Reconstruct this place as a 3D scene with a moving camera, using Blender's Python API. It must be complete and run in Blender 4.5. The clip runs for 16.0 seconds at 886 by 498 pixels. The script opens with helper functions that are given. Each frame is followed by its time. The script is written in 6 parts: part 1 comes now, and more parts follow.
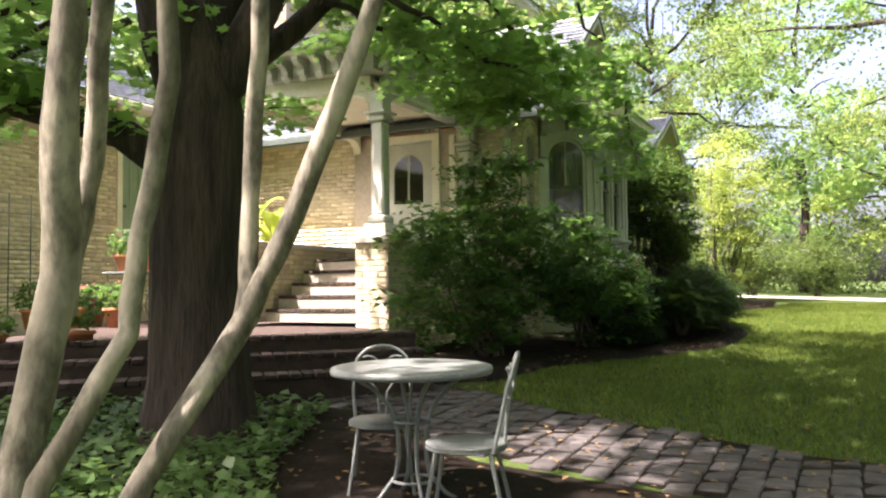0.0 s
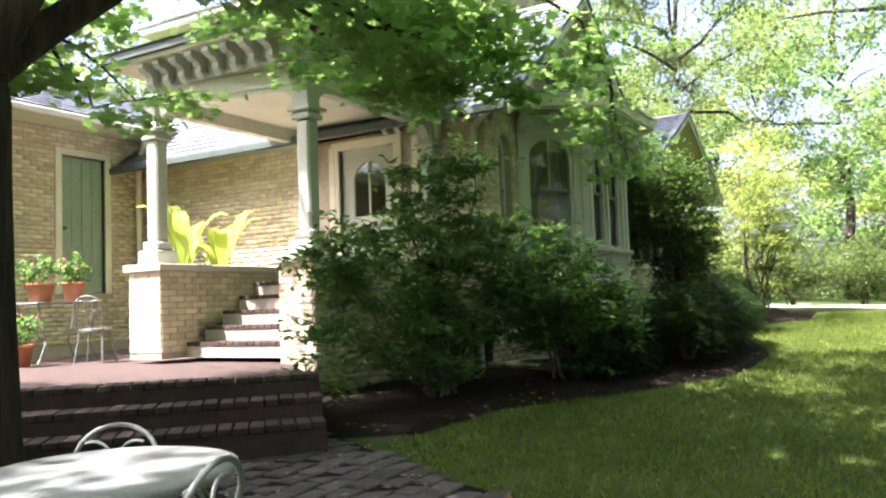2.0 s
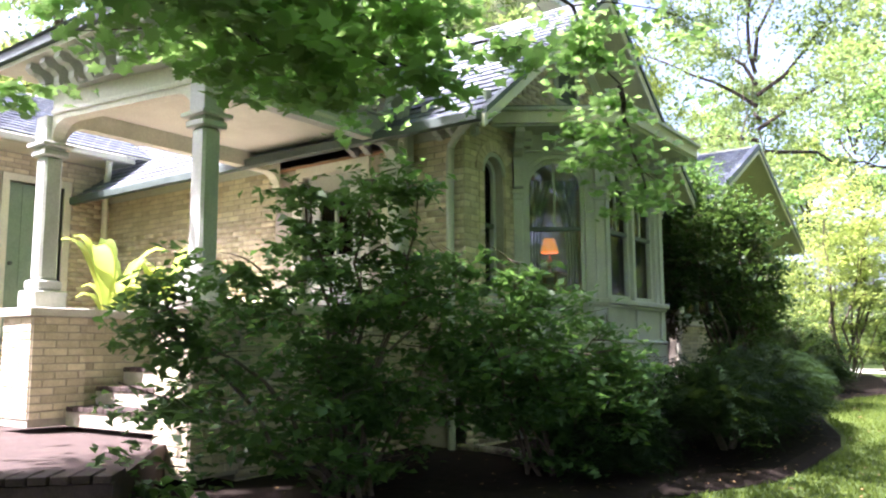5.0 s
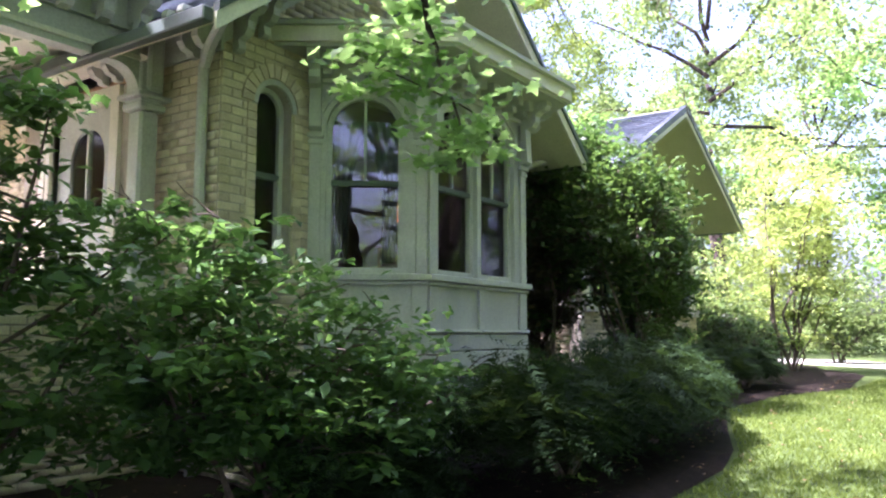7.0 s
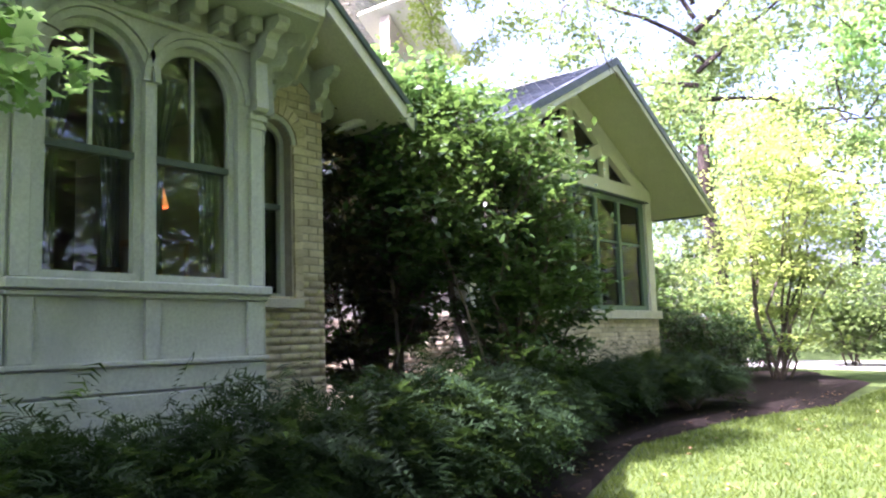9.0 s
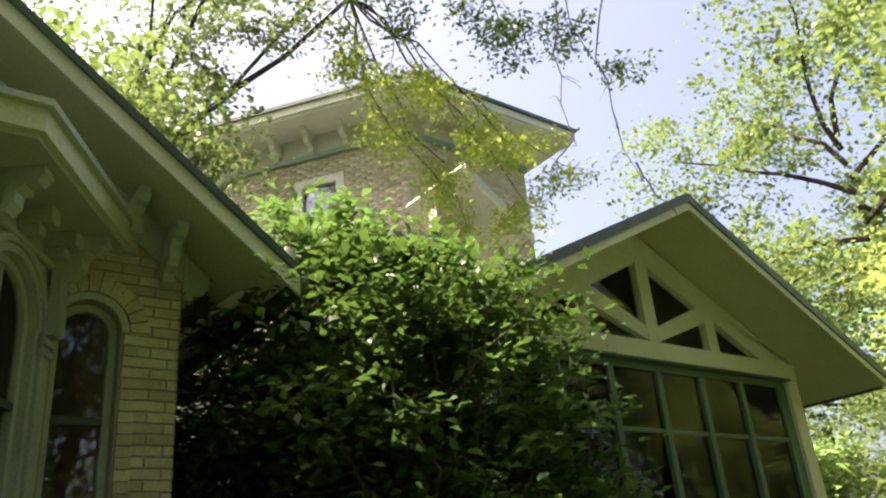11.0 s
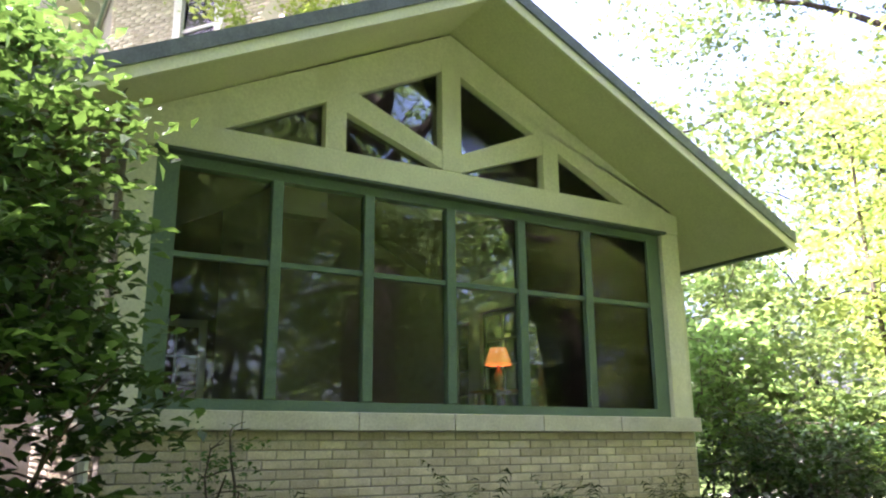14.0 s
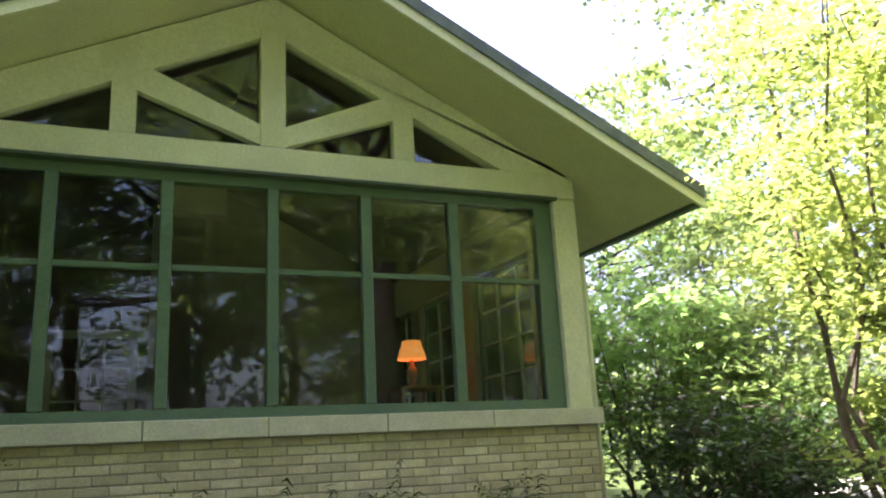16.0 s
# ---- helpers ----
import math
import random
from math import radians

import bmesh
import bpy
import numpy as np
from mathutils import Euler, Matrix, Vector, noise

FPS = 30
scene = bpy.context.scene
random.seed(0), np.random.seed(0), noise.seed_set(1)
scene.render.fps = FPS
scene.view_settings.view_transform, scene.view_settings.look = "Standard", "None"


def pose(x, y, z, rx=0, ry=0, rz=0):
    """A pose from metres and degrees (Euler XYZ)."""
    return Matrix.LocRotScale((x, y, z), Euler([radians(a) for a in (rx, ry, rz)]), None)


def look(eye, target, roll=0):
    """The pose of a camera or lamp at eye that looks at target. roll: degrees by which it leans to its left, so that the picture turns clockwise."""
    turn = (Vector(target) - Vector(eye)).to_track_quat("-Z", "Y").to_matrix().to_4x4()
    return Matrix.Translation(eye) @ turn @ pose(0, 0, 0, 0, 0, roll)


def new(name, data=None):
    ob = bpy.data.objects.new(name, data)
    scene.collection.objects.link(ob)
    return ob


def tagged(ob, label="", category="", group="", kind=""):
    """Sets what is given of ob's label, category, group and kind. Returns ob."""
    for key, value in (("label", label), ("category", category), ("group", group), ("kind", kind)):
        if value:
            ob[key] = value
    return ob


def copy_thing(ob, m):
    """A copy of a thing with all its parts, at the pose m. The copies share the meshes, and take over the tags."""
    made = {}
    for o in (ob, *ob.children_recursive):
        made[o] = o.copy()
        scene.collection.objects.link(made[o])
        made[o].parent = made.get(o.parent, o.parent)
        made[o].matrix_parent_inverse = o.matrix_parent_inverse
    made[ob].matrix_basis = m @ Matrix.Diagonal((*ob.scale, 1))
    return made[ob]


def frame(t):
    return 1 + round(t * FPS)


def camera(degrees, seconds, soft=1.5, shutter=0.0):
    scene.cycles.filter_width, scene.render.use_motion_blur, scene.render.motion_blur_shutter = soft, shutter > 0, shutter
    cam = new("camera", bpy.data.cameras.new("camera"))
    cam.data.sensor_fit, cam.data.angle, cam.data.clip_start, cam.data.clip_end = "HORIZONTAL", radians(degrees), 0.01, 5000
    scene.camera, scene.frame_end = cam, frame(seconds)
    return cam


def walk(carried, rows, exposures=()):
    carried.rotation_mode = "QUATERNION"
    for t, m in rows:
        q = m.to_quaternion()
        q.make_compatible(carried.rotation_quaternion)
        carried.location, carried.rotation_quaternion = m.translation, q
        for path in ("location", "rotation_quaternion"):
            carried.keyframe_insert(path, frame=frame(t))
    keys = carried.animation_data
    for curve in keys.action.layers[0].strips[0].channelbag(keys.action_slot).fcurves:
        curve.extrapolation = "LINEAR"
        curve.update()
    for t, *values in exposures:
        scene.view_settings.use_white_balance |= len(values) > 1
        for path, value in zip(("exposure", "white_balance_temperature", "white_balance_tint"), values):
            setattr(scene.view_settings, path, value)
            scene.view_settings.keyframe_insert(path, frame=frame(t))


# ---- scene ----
cam = camera(58.0, 16.0, 2.2)
PATH = [
    (0, (0.84, 2.346, 0.799), (2.621, 3.251, 0.892), -0.7),
    (0.5, (1.36, 2.271, 0.821), (3.126, 3.203, 0.932), -1.8),
    (1, (1.839, 2.194, 0.842), (3.595, 3.145, 0.957), -1.7),
    (1.5, (2.29, 2.118, 0.858), (4.027, 3.102, 0.984), -1.7),
    (2, (2.717, 2.113, 0.889), (4.444, 3.113, 1.018), -2.1),
    (2.5, (3.157, 2.059, 0.892), (4.87, 3.066, 1.118), -4.6),
    (3, (3.626, 1.89, 0.841), (5.286, 2.941, 1.213), -3.6),
    (3.2, (3.796, 1.858, 0.838), (5.424, 2.941, 1.258), -4.1),
    (5.3, (5.441, 2.112, 1.028), (7.041, 3.289, 1.263), -0.1),
    (5.5, (5.664, 2.107, 1.026), (7.273, 3.27, 1.269), 0.0),
    (6, (6.313, 2.075, 1.01), (7.939, 3.21, 1.269), -0.3),
    (6.5, (7.026, 1.981, 1.037), (8.655, 3.117, 1.278), 0.0),
    (7, (7.841, 1.899, 1.064), (9.472, 3.038, 1.275), 0.1),
    (7.5, (8.767, 1.821, 1.093), (10.398, 2.961, 1.292), -0.2),
    (8, (9.626, 1.708, 1.095), (11.254, 2.853, 1.294), -0.3),
    (8.5, (10.486, 1.621, 1.113), (12.107, 2.777, 1.303), -0.1),
    (9, (11.414, 1.484, 1.147), (12.977, 2.71, 1.378), -2.0),
    (9.2, (11.799, 1.469, 1.161), (13.296, 2.762, 1.46), -3.0),
    (11.3, (15.023, 1.683, 1.195), (16.122, 3.136, 2.02), -4.3),
    (11.5, (15.286, 1.648, 1.203), (16.374, 3.112, 2.023), -3.1),
    (12, (15.983, 1.475, 1.279), (17.06, 2.961, 2.074), -2.2),
    (12.5, (16.678, 1.385, 1.338), (17.742, 2.891, 2.111), -1.9),
    (13, (17.313, 1.407, 1.326), (18.362, 2.95, 2.046), -1.8),
    (13.5, (17.832, 1.447, 1.288), (18.835, 3.056, 1.922), -1.5),
    (14, (18.324, 1.449, 1.282), (19.317, 3.116, 1.765), -0.5),
    (14.5, (18.848, 1.412, 1.269), (19.817, 3.122, 1.642), 0.7),
    (15, (19.361, 1.34, 1.246), (20.316, 3.066, 1.578), -0.4),
    (15.5, (19.973, 1.28, 1.236), (20.879, 3.025, 1.601), -0.8),
    (16, (20.635, 1.214, 1.238), (21.414, 2.989, 1.732), -3.0),
]
EXPOSURES = [(0.0, 2.25, 6600, 29), (1.0, 2.52, 6300, 29), (2.2, 2.5, 6050, 29), (3.0, 2.28, 5900, 30), (5.5, 2.84, 5700, 38), (7.0, 2.95, 5500, 47), (8.5, 2.95, 5500, 50), (9.2, 3.08, 5500, 50), (11.3, 1.66, 7000, 22), (12.7, 1.62, 7000, 21), (13.1, 1.74, 6800, 24), (14.0, 3.0, 5900, 37), (14.8, 2.88, 6050, 36), (16.0, 2.72, 6100, 34)]
walk(cam, [(t, look(eye, target, roll)) for t, eye, target, roll in PATH], EXPOSURES)

# ---- world, sun ----
SUN_AZ, SUN_EL = radians(143), radians(59)
sun_dir = Vector((math.cos(SUN_AZ) * math.cos(SUN_EL), math.sin(SUN_AZ) * math.cos(SUN_EL), math.sin(SUN_EL)))
world = bpy.data.worlds.new("sky")
scene.world = world
world.use_nodes = True
wn = world.node_tree
sky = wn.nodes.new("ShaderNodeTexSky")
sky.sky_type, sky.sun_disc = "NISHITA", False
sky.sun_elevation, sky.sun_rotation = SUN_EL, math.pi / 2 - SUN_AZ
sky.air_density, sky.dust_density = 0.9, 7.0
wn.nodes["Background"].inputs[1].default_value = 0.135
wn.links.new(sky.outputs[0], wn.nodes["Background"].inputs[0])
sun_data = bpy.data.lights.new("sun", "SUN")
sun_data.energy, sun_data.angle, sun_data.color = 5.0, radians(0.6), (1.0, 0.93, 0.8)
sun_lamp = new("sun", sun_data)
sun_lamp.matrix_world = look(sun_dir * 60, (0, 0, 0))


# ---- materials ----
def ramp(nt, fac, stops):
    n = nt.nodes.new("ShaderNodeValToRGB")
    while len(n.color_ramp.elements) < len(stops):
        n.color_ramp.elements.new(0.5)
    for e, (p, c) in zip(n.color_ramp.elements, stops):
        e.position, e.color = p, (*c, 1)
    nt.links.new(fac, n.inputs[0])
    return n.outputs[0]


def texture(nt, scale, detail=4.0, rough=0.6, stretch=(1, 1, 1), kind="OBJECT"):
    tc = nt.nodes.new("ShaderNodeTexCoord")
    mp = nt.nodes.new("ShaderNodeMapping")
    mp.inputs["Scale"].default_value = stretch
    geo = nt.nodes.new("ShaderNodeNewGeometry")
    nt.links.new(geo.outputs["Position"] if kind == "WORLD" else tc.outputs["Object"], mp.inputs[0])
    n = nt.nodes.new("ShaderNodeTexNoise")
    n.inputs["Scale"].default_value, n.inputs["Detail"].default_value, n.inputs["Roughness"].default_value = scale, detail, rough
    nt.links.new(mp.outputs[0], n.inputs[0])
    return n.outputs[0]


def mixed(nt, fac, a, b, mode="MIX"):
    n = nt.nodes.new("ShaderNodeMix")
    n.data_type, n.blend_type = "RGBA", mode
    for sock, v in ((n.inputs[0], fac), (n.inputs[6], a), (n.inputs[7], b)):
        if isinstance(v, bpy.types.NodeSocket):
            nt.links.new(v, sock)
        elif isinstance(v, tuple):
            sock.default_value = (*v, 1)
        else:
            sock.default_value = v
    return n.outputs[2]


def surface(name, dark, light, scale=6.0, rough=0.7, bump=0.2, fine=60.0, metal=0.0, stretch=(1, 1, 1), vary=0.0, stain=None, lo=0.35, hi=0.7):
    """A two-scale noise surface between two colours, with fine relief; vary: brightness that differs from piece to piece."""
    m = bpy.data.materials.new(name)
    m.use_nodes = True
    nt = m.node_tree
    b = nt.nodes["Principled BSDF"]
    big = texture(nt, scale, 5, 0.6, stretch, "WORLD")
    small = texture(nt, fine, 3, 0.6, stretch, "WORLD")
    col = ramp(nt, big, [(lo, dark), (hi, light)])
    col = mixed(nt, 0.35, col, ramp(nt, small, [(0.3, tuple(0.6 * c for c in dark)), (0.7, tuple(min(1, 1.15 * c) for c in light))]))
    if stain:
        col = mixed(nt, ramp(nt, texture(nt, 1.3, 6, 0.7, (1, 1, 0.5), "WORLD"), [(0.52, (0, 0, 0)), (0.68, (0.8, 0.8, 0.8))]), col, stain)
    if vary:
        info = nt.nodes.new("ShaderNodeObjectInfo")
        geo = nt.nodes.new("ShaderNodeNewGeometry")
        add = nt.nodes.new("ShaderNodeMath")
        add.operation = "ADD"
        nt.links.new(info.outputs["Random"], add.inputs[0])
        nt.links.new(geo.outputs["Random Per Island"], add.inputs[1])
        fr = nt.nodes.new("ShaderNodeMath")
        fr.operation = "FRACT"
        nt.links.new(add.outputs[0], fr.inputs[0])
        lo_v, hi_v = 1 - vary, 1 + vary * 0.6
        col = mixed(nt, 1.0, col, ramp(nt, fr.outputs[0], [(0.0, (lo_v, lo_v * 0.97, lo_v * 0.93)), (1.0, (hi_v, hi_v, hi_v))]), "MULTIPLY")
    nt.links.new(col, b.inputs["Base Color"])
    b.inputs["Roughness"].default_value, b.inputs["Metallic"].default_value = rough, metal
    if bump:
        bp = nt.nodes.new("ShaderNodeBump")
        bp.inputs["Strength"].default_value, bp.inputs["Distance"].default_value = bump, 0.01
        nt.links.new(small, bp.inputs["Height"])
        nt.links.new(bp.outputs[0], b.inputs["Normal"])
    return m


def leaf_material(name, dark, light, through_col, gloss=0.45, amount=0.45, shine=0.35):
    m = bpy.data.materials.new(name)
    m.use_nodes = True
    nt = m.node_tree
    b = nt.nodes["Principled BSDF"]
    geo = nt.nodes.new("ShaderNodeNewGeometry")
    big = texture(nt, 0.9, 3, 0.6, (1, 1, 1), "WORLD")
    col = mixed(nt, 0.5, ramp(nt, geo.outputs["Random Per Island"], [(0.0, dark), (1.0, light)]), ramp(nt, big, [(0.35, dark), (0.65, light)]))
    nt.links.new(col, b.inputs["Base Color"])
    b.inputs["Roughness"].default_value = gloss
    b.inputs["Specular IOR Level"].default_value = shine
    tr = nt.nodes.new("ShaderNodeBsdfTranslucent")
    nt.links.new(mixed(nt, 0.6, col, through_col), tr.inputs[0])
    mx = nt.nodes.new("ShaderNodeMixShader")
    mx.inputs[0].default_value = amount
    nt.links.new(b.outputs[0], mx.inputs[1])
    nt.links.new(tr.outputs[0], mx.inputs[2])
    nt.links.new(mx.outputs[0], nt.nodes["Material Output"].inputs[0])
    return m


def glass_material(name, tint=(0.9, 0.95, 0.93)):
    m = bpy.data.materials.new(name)
    m.use_nodes = True
    nt = m.node_tree
    nt.nodes.remove(nt.nodes["Principled BSDF"])
    tr = nt.nodes.new("ShaderNodeBsdfTransparent")
    tr.inputs[0].default_value = (*tint, 1)
    gl = nt.nodes.new("ShaderNodeBsdfGlossy")
    gl.inputs["Roughness"].default_value = 0.015
    bp = nt.nodes.new("ShaderNodeBump")
    bp.inputs["Strength"].default_value, bp.inputs["Distance"].default_value = 0.05, 0.02
    nt.links.new(texture(nt, 2.5, 2, 0.5, (1, 1, 1), "WORLD"), bp.inputs["Height"])
    nt.links.new(bp.outputs[0], gl.inputs["Normal"])
    fr = nt.nodes.new("ShaderNodeFresnel")
    fr.inputs[0].default_value = 1.62
    mx = nt.nodes.new("ShaderNodeMixShader")
    nt.links.new(fr.outputs[0], mx.inputs[0])
    nt.links.new(tr.outputs[0], mx.inputs[1])
    nt.links.new(gl.outputs[0], mx.inputs[2])
    nt.links.new(mx.outputs[0], nt.nodes["Material Output"].inputs[0])
    return m


def glow_material(name, colour, strength):
    m = bpy.data.materials.new(name)
    m.use_nodes = True
    b = m.node_tree.nodes["Principled BSDF"]
    b.inputs["Base Color"].default_value = (*colour, 1)
    b.inputs["Emission Color"].default_value = (*colour, 1)
    b.inputs["Emission Strength"].default_value = strength
    return m


M_BRICK = surface("cream_brick", (0.54, 0.475, 0.33), (0.76, 0.69, 0.51), 9, 0.9, 0.5, 90, vary=0.22)
M_MORTAR = surface("mortar", (0.34, 0.31, 0.25), (0.48, 0.44, 0.36), 14, 0.95, 0.4, 120)
# Red brick darkened so the colour carries the tree shade on the steps.
M_SHADED_REDBRICK = surface("shaded_red_brick", (0.024, 0.017, 0.014), (0.066, 0.043, 0.034), 9, 0.9, 0.5, 90, vary=0.35)
M_PAVER = surface("paver", (0.042, 0.040, 0.042), (0.115, 0.105, 0.105), 9, 0.85, 0.5, 90, vary=0.3)
M_TRIM = surface("sage_paint", (0.45, 0.48, 0.43), (0.55, 0.58, 0.52), 3, 0.5, 0.08, 50, stain=(0.36, 0.38, 0.33))
M_CREAM = surface("cream_paint", (0.66, 0.66, 0.54), (0.78, 0.77, 0.64), 3, 0.5, 0.08, 50, stain=(0.58, 0.57, 0.45))
M_SOFFIT = surface("soffit_paint", (0.58, 0.58, 0.40), (0.66, 0.65, 0.46), 3, 0.6, 0.08, 50)
M_GREEN = surface("green_paint", (0.085, 0.145, 0.11), (0.12, 0.19, 0.14), 3, 0.45, 0.08, 50)
M_DOOR = surface("door_green_paint", (0.20, 0.30, 0.22), (0.26, 0.36, 0.27), 3, 0.45, 0.08, 50)
M_FASCIA = surface("dark_gutter", (0.05, 0.075, 0.065), (0.08, 0.11, 0.095), 4, 0.5, 0.05, 50)
M_SHINGLE = surface("slate_shingle", (0.08, 0.10, 0.125), (0.17, 0.20, 0.24), 7, 0.48, 0.4, 60, vary=0.35)
M_STONE = surface("stone_sill", (0.50, 0.48, 0.40), (0.66, 0.64, 0.54), 5, 0.8, 0.2, 60)
M_STUCCO = surface("pale_wall", (0.52, 0.45, 0.36), (0.68, 0.60, 0.50), 3, 0.85, 0.2, 50)
M_WOOD = surface("natural_wood", (0.30, 0.17, 0.09), (0.45, 0.28, 0.16), 5, 0.6, 0.2, 40, stretch=(1, 1, 6))
M_METAL = surface("sage_iron", (0.12, 0.14, 0.135), (0.21, 0.235, 0.23), 12, 0.45, 0.1, 80)
M_BARK = surface("dark_bark", (0.012, 0.009, 0.007), (0.06, 0.043, 0.031), 9, 0.95, 1.0, 30, stretch=(1, 1, 0.16), lo=0.42, hi=0.6)
for node in M_BARK.node_tree.nodes:
    if node.type == "BUMP":
        node.inputs["Distance"].default_value = 0.035
# Bark's own mottle, its contrast raised to paint in sun dapple.
M_SMOOTHBARK = surface("dappled_mottled_bark", (0.05, 0.046, 0.03), (0.33, 0.31, 0.24), 7, 0.75, 0.3, 40, stretch=(1, 1, 0.45), stain=(0.08, 0.075, 0.045), lo=0.46, hi=0.57)
M_TWIG = surface("twig_bark", (0.06, 0.05, 0.035), (0.15, 0.12, 0.09), 14, 0.9, 0.4, 60)
M_LAWN = surface("lawn_soil", (0.035, 0.06, 0.016), (0.075, 0.11, 0.03), 2.2, 0.95, 0.8, 45)
M_MULCH = surface("bark_mulch", (0.008, 0.006, 0.005), (0.026, 0.020, 0.015), 8, 0.95, 1.0, 38)
M_ROAD = surface("pale_drive", (0.34, 0.33, 0.30), (0.46, 0.44, 0.40), 3, 0.9, 0.3, 60)
M_TERRA = surface("terracotta", (0.36, 0.13, 0.06), (0.55, 0.22, 0.11), 6, 0.8, 0.2, 60)
# Lace coloured dark to stand for the dimness behind the panes.
M_DIM_CURTAIN = surface("dimmed_lace_curtain", (0.075, 0.085, 0.072), (0.15, 0.16, 0.14), 5, 0.9, 0.2, 60, stretch=(5, 5, 1))
# Room surfaces: indoor dimness is put into these two dark colours.
M_DIM_WOOD = surface("dimmed_wood", (0.06, 0.03, 0.016), (0.13, 0.07, 0.035), 5, 0.6, 0.2, 40, stretch=(1, 1, 6))
M_DIM_ROOM = surface("dimmed_room_wall", (0.10, 0.075, 0.05), (0.16, 0.12, 0.08), 3, 0.8, 0.1, 40)
M_PINK = surface("petal", (0.42, 0.08, 0.09), (0.62, 0.22, 0.22), 9, 0.6, 0.0, 50)
M_MULCH.node_tree.nodes["Principled BSDF"].inputs["Specular IOR Level"].default_value = 0.1
M_LAWN.node_tree.nodes["Principled BSDF"].inputs["Specular IOR Level"].default_value = 0.1
M_GLASS = glass_material("pane_glass")
M_SHADE = glow_material("lamp_shade_glow", (1.0, 0.36, 0.06), 0.12)
L_MAPLE = leaf_material("maple_leaf", (0.07, 0.15, 0.04), (0.16, 0.28, 0.08), (0.40, 0.66, 0.17), 0.45, 0.64)
L_LIME = leaf_material("lime_leaf", (0.10, 0.17, 0.035), (0.23, 0.32, 0.075), (0.58, 0.70, 0.16), 0.5, 0.52)
L_OAK = leaf_material("oak_leaf", (0.045, 0.085, 0.028), (0.12, 0.18, 0.06), (0.30, 0.43, 0.10), 0.4, 0.45)
L_LOCUST = leaf_material("locust_leaf", (0.12, 0.19, 0.03), (0.24, 0.33, 0.06), (0.60, 0.74, 0.12), 0.45, 0.6)
L_SHRUB = leaf_material("shrub_leaf", (0.028, 0.072, 0.022), (0.085, 0.175, 0.05), (0.23, 0.45, 0.08), 0.48, 0.4, 0.25)
# Leaf colour kept dark so the bush body reads as its shaded side.
L_SHADED_BUSH = leaf_material("shaded_bush_leaf", (0.018, 0.046, 0.013), (0.06, 0.125, 0.03), (0.18, 0.33, 0.05), 0.42, 0.3)
L_DARK = leaf_material("dark_leaf", (0.012, 0.034, 0.010), (0.035, 0.08, 0.02), (0.12, 0.24, 0.03), 0.35, 0.25)
L_YEW = leaf_material("yew_needle", (0.007, 0.018, 0.007), (0.019, 0.042, 0.014), (0.10, 0.19, 0.025), 0.6, 0.25, 0.1)
L_VINE = leaf_material("vine_leaf", (0.045, 0.042, 0.022), (0.10, 0.105, 0.045), (0.18, 0.2, 0.05), 0.45, 0.3, 0.3)
L_GRASS = leaf_material("grass_blade", (0.05, 0.09, 0.018), (0.15, 0.205, 0.04), (0.30, 0.41, 0.07), 0.6, 0.4, 0.08)


# ---- building helpers ----
def finish(name, bm, mat, parent=None, smooth=False):
    me = bpy.data.meshes.new(name)
    bm.to_mesh(me)
    bm.free()
    me.materials.append(mat)
    if smooth:
        me.polygons.foreach_set("use_smooth", [True] * len(me.polygons))
    ob = new(name, me)
    if parent:
        ob.parent = parent
    return ob


def part(name, bm, mat, parent=None, label="", smooth=False):
    ob = finish(name, bm, mat, parent, smooth)
    if label:
        ob["label"] = label
    return ob


def empty(name, at=(0, 0, 0), label="", category="", group="", kind=""):
    ob = new(name)
    ob.location = at
    ob.empty_display_size = 0.1
    return tagged(ob, label, category, group, kind)


def box(bm, x0, x1, y0, y1, z0, z1, m=None):
    vs = [bm.verts.new((x, y, z)) for z in (z0, z1) for y in (y0, y1) for x in (x0, x1)]
    for f in ((0, 2, 3, 1), (4, 5, 7, 6), (0, 1, 5, 4), (2, 6, 7, 3), (0, 4, 6, 2), (1, 3, 7, 5)):
        bm.faces.new([vs[i] for i in f])
    if m is not None:
        bmesh.ops.transform(bm, matrix=m, verts=vs)
    return vs


def bx(x0, x1, y0, y1, z0, z1, m=None, bevel=0.0):
    bm = bmesh.new()
    box(bm, x0, x1, y0, y1, z0, z1, m)
    if bevel:
        bmesh.ops.bevel(bm, geom=bm.edges[:], offset=bevel, segments=1, affect="EDGES")
    return bm


def prism(poly, z0, z1, m=None):
    """An upright prism over a plan polygon (counter-clockwise)."""
    bm = bmesh.new()
    lo = [bm.verts.new((x, y, z0)) for x, y in poly]
    hi = [bm.verts.new((x, y, z1)) for x, y in poly]
    n = len(poly)
    bm.faces.new(lo[::-1])
    bm.faces.new(hi)
    for i in range(n):
        bm.faces.new((lo[i], lo[(i + 1) % n], hi[(i + 1) % n], hi[i]))
    if m is not None:
        bmesh.ops.transform(bm, matrix=m, verts=bm.verts[:])
    bmesh.ops.recalc_face_normals(bm, faces=bm.faces[:])
    return bm


def slab(poly, depth, m):
    """A polygon drawn in a face's own (u, z), pushed back by depth; m carries (u, back, z) to the world."""
    bm = bmesh.new()
    a = [bm.verts.new((u, 0, z)) for u, z in poly]
    b = [bm.verts.new((u, depth, z)) for u, z in poly]
    n = len(poly)
    bm.faces.new(a)
    bm.faces.new(b[::-1])
    for i in range(n):
        bm.faces.new((a[i], b[i], b[(i + 1) % n], a[(i + 1) % n]))
    bmesh.ops.transform(bm, matrix=m, verts=bm.verts[:])
    bmesh.ops.recalc_face_normals(bm, faces=bm.faces[:])
    return bm


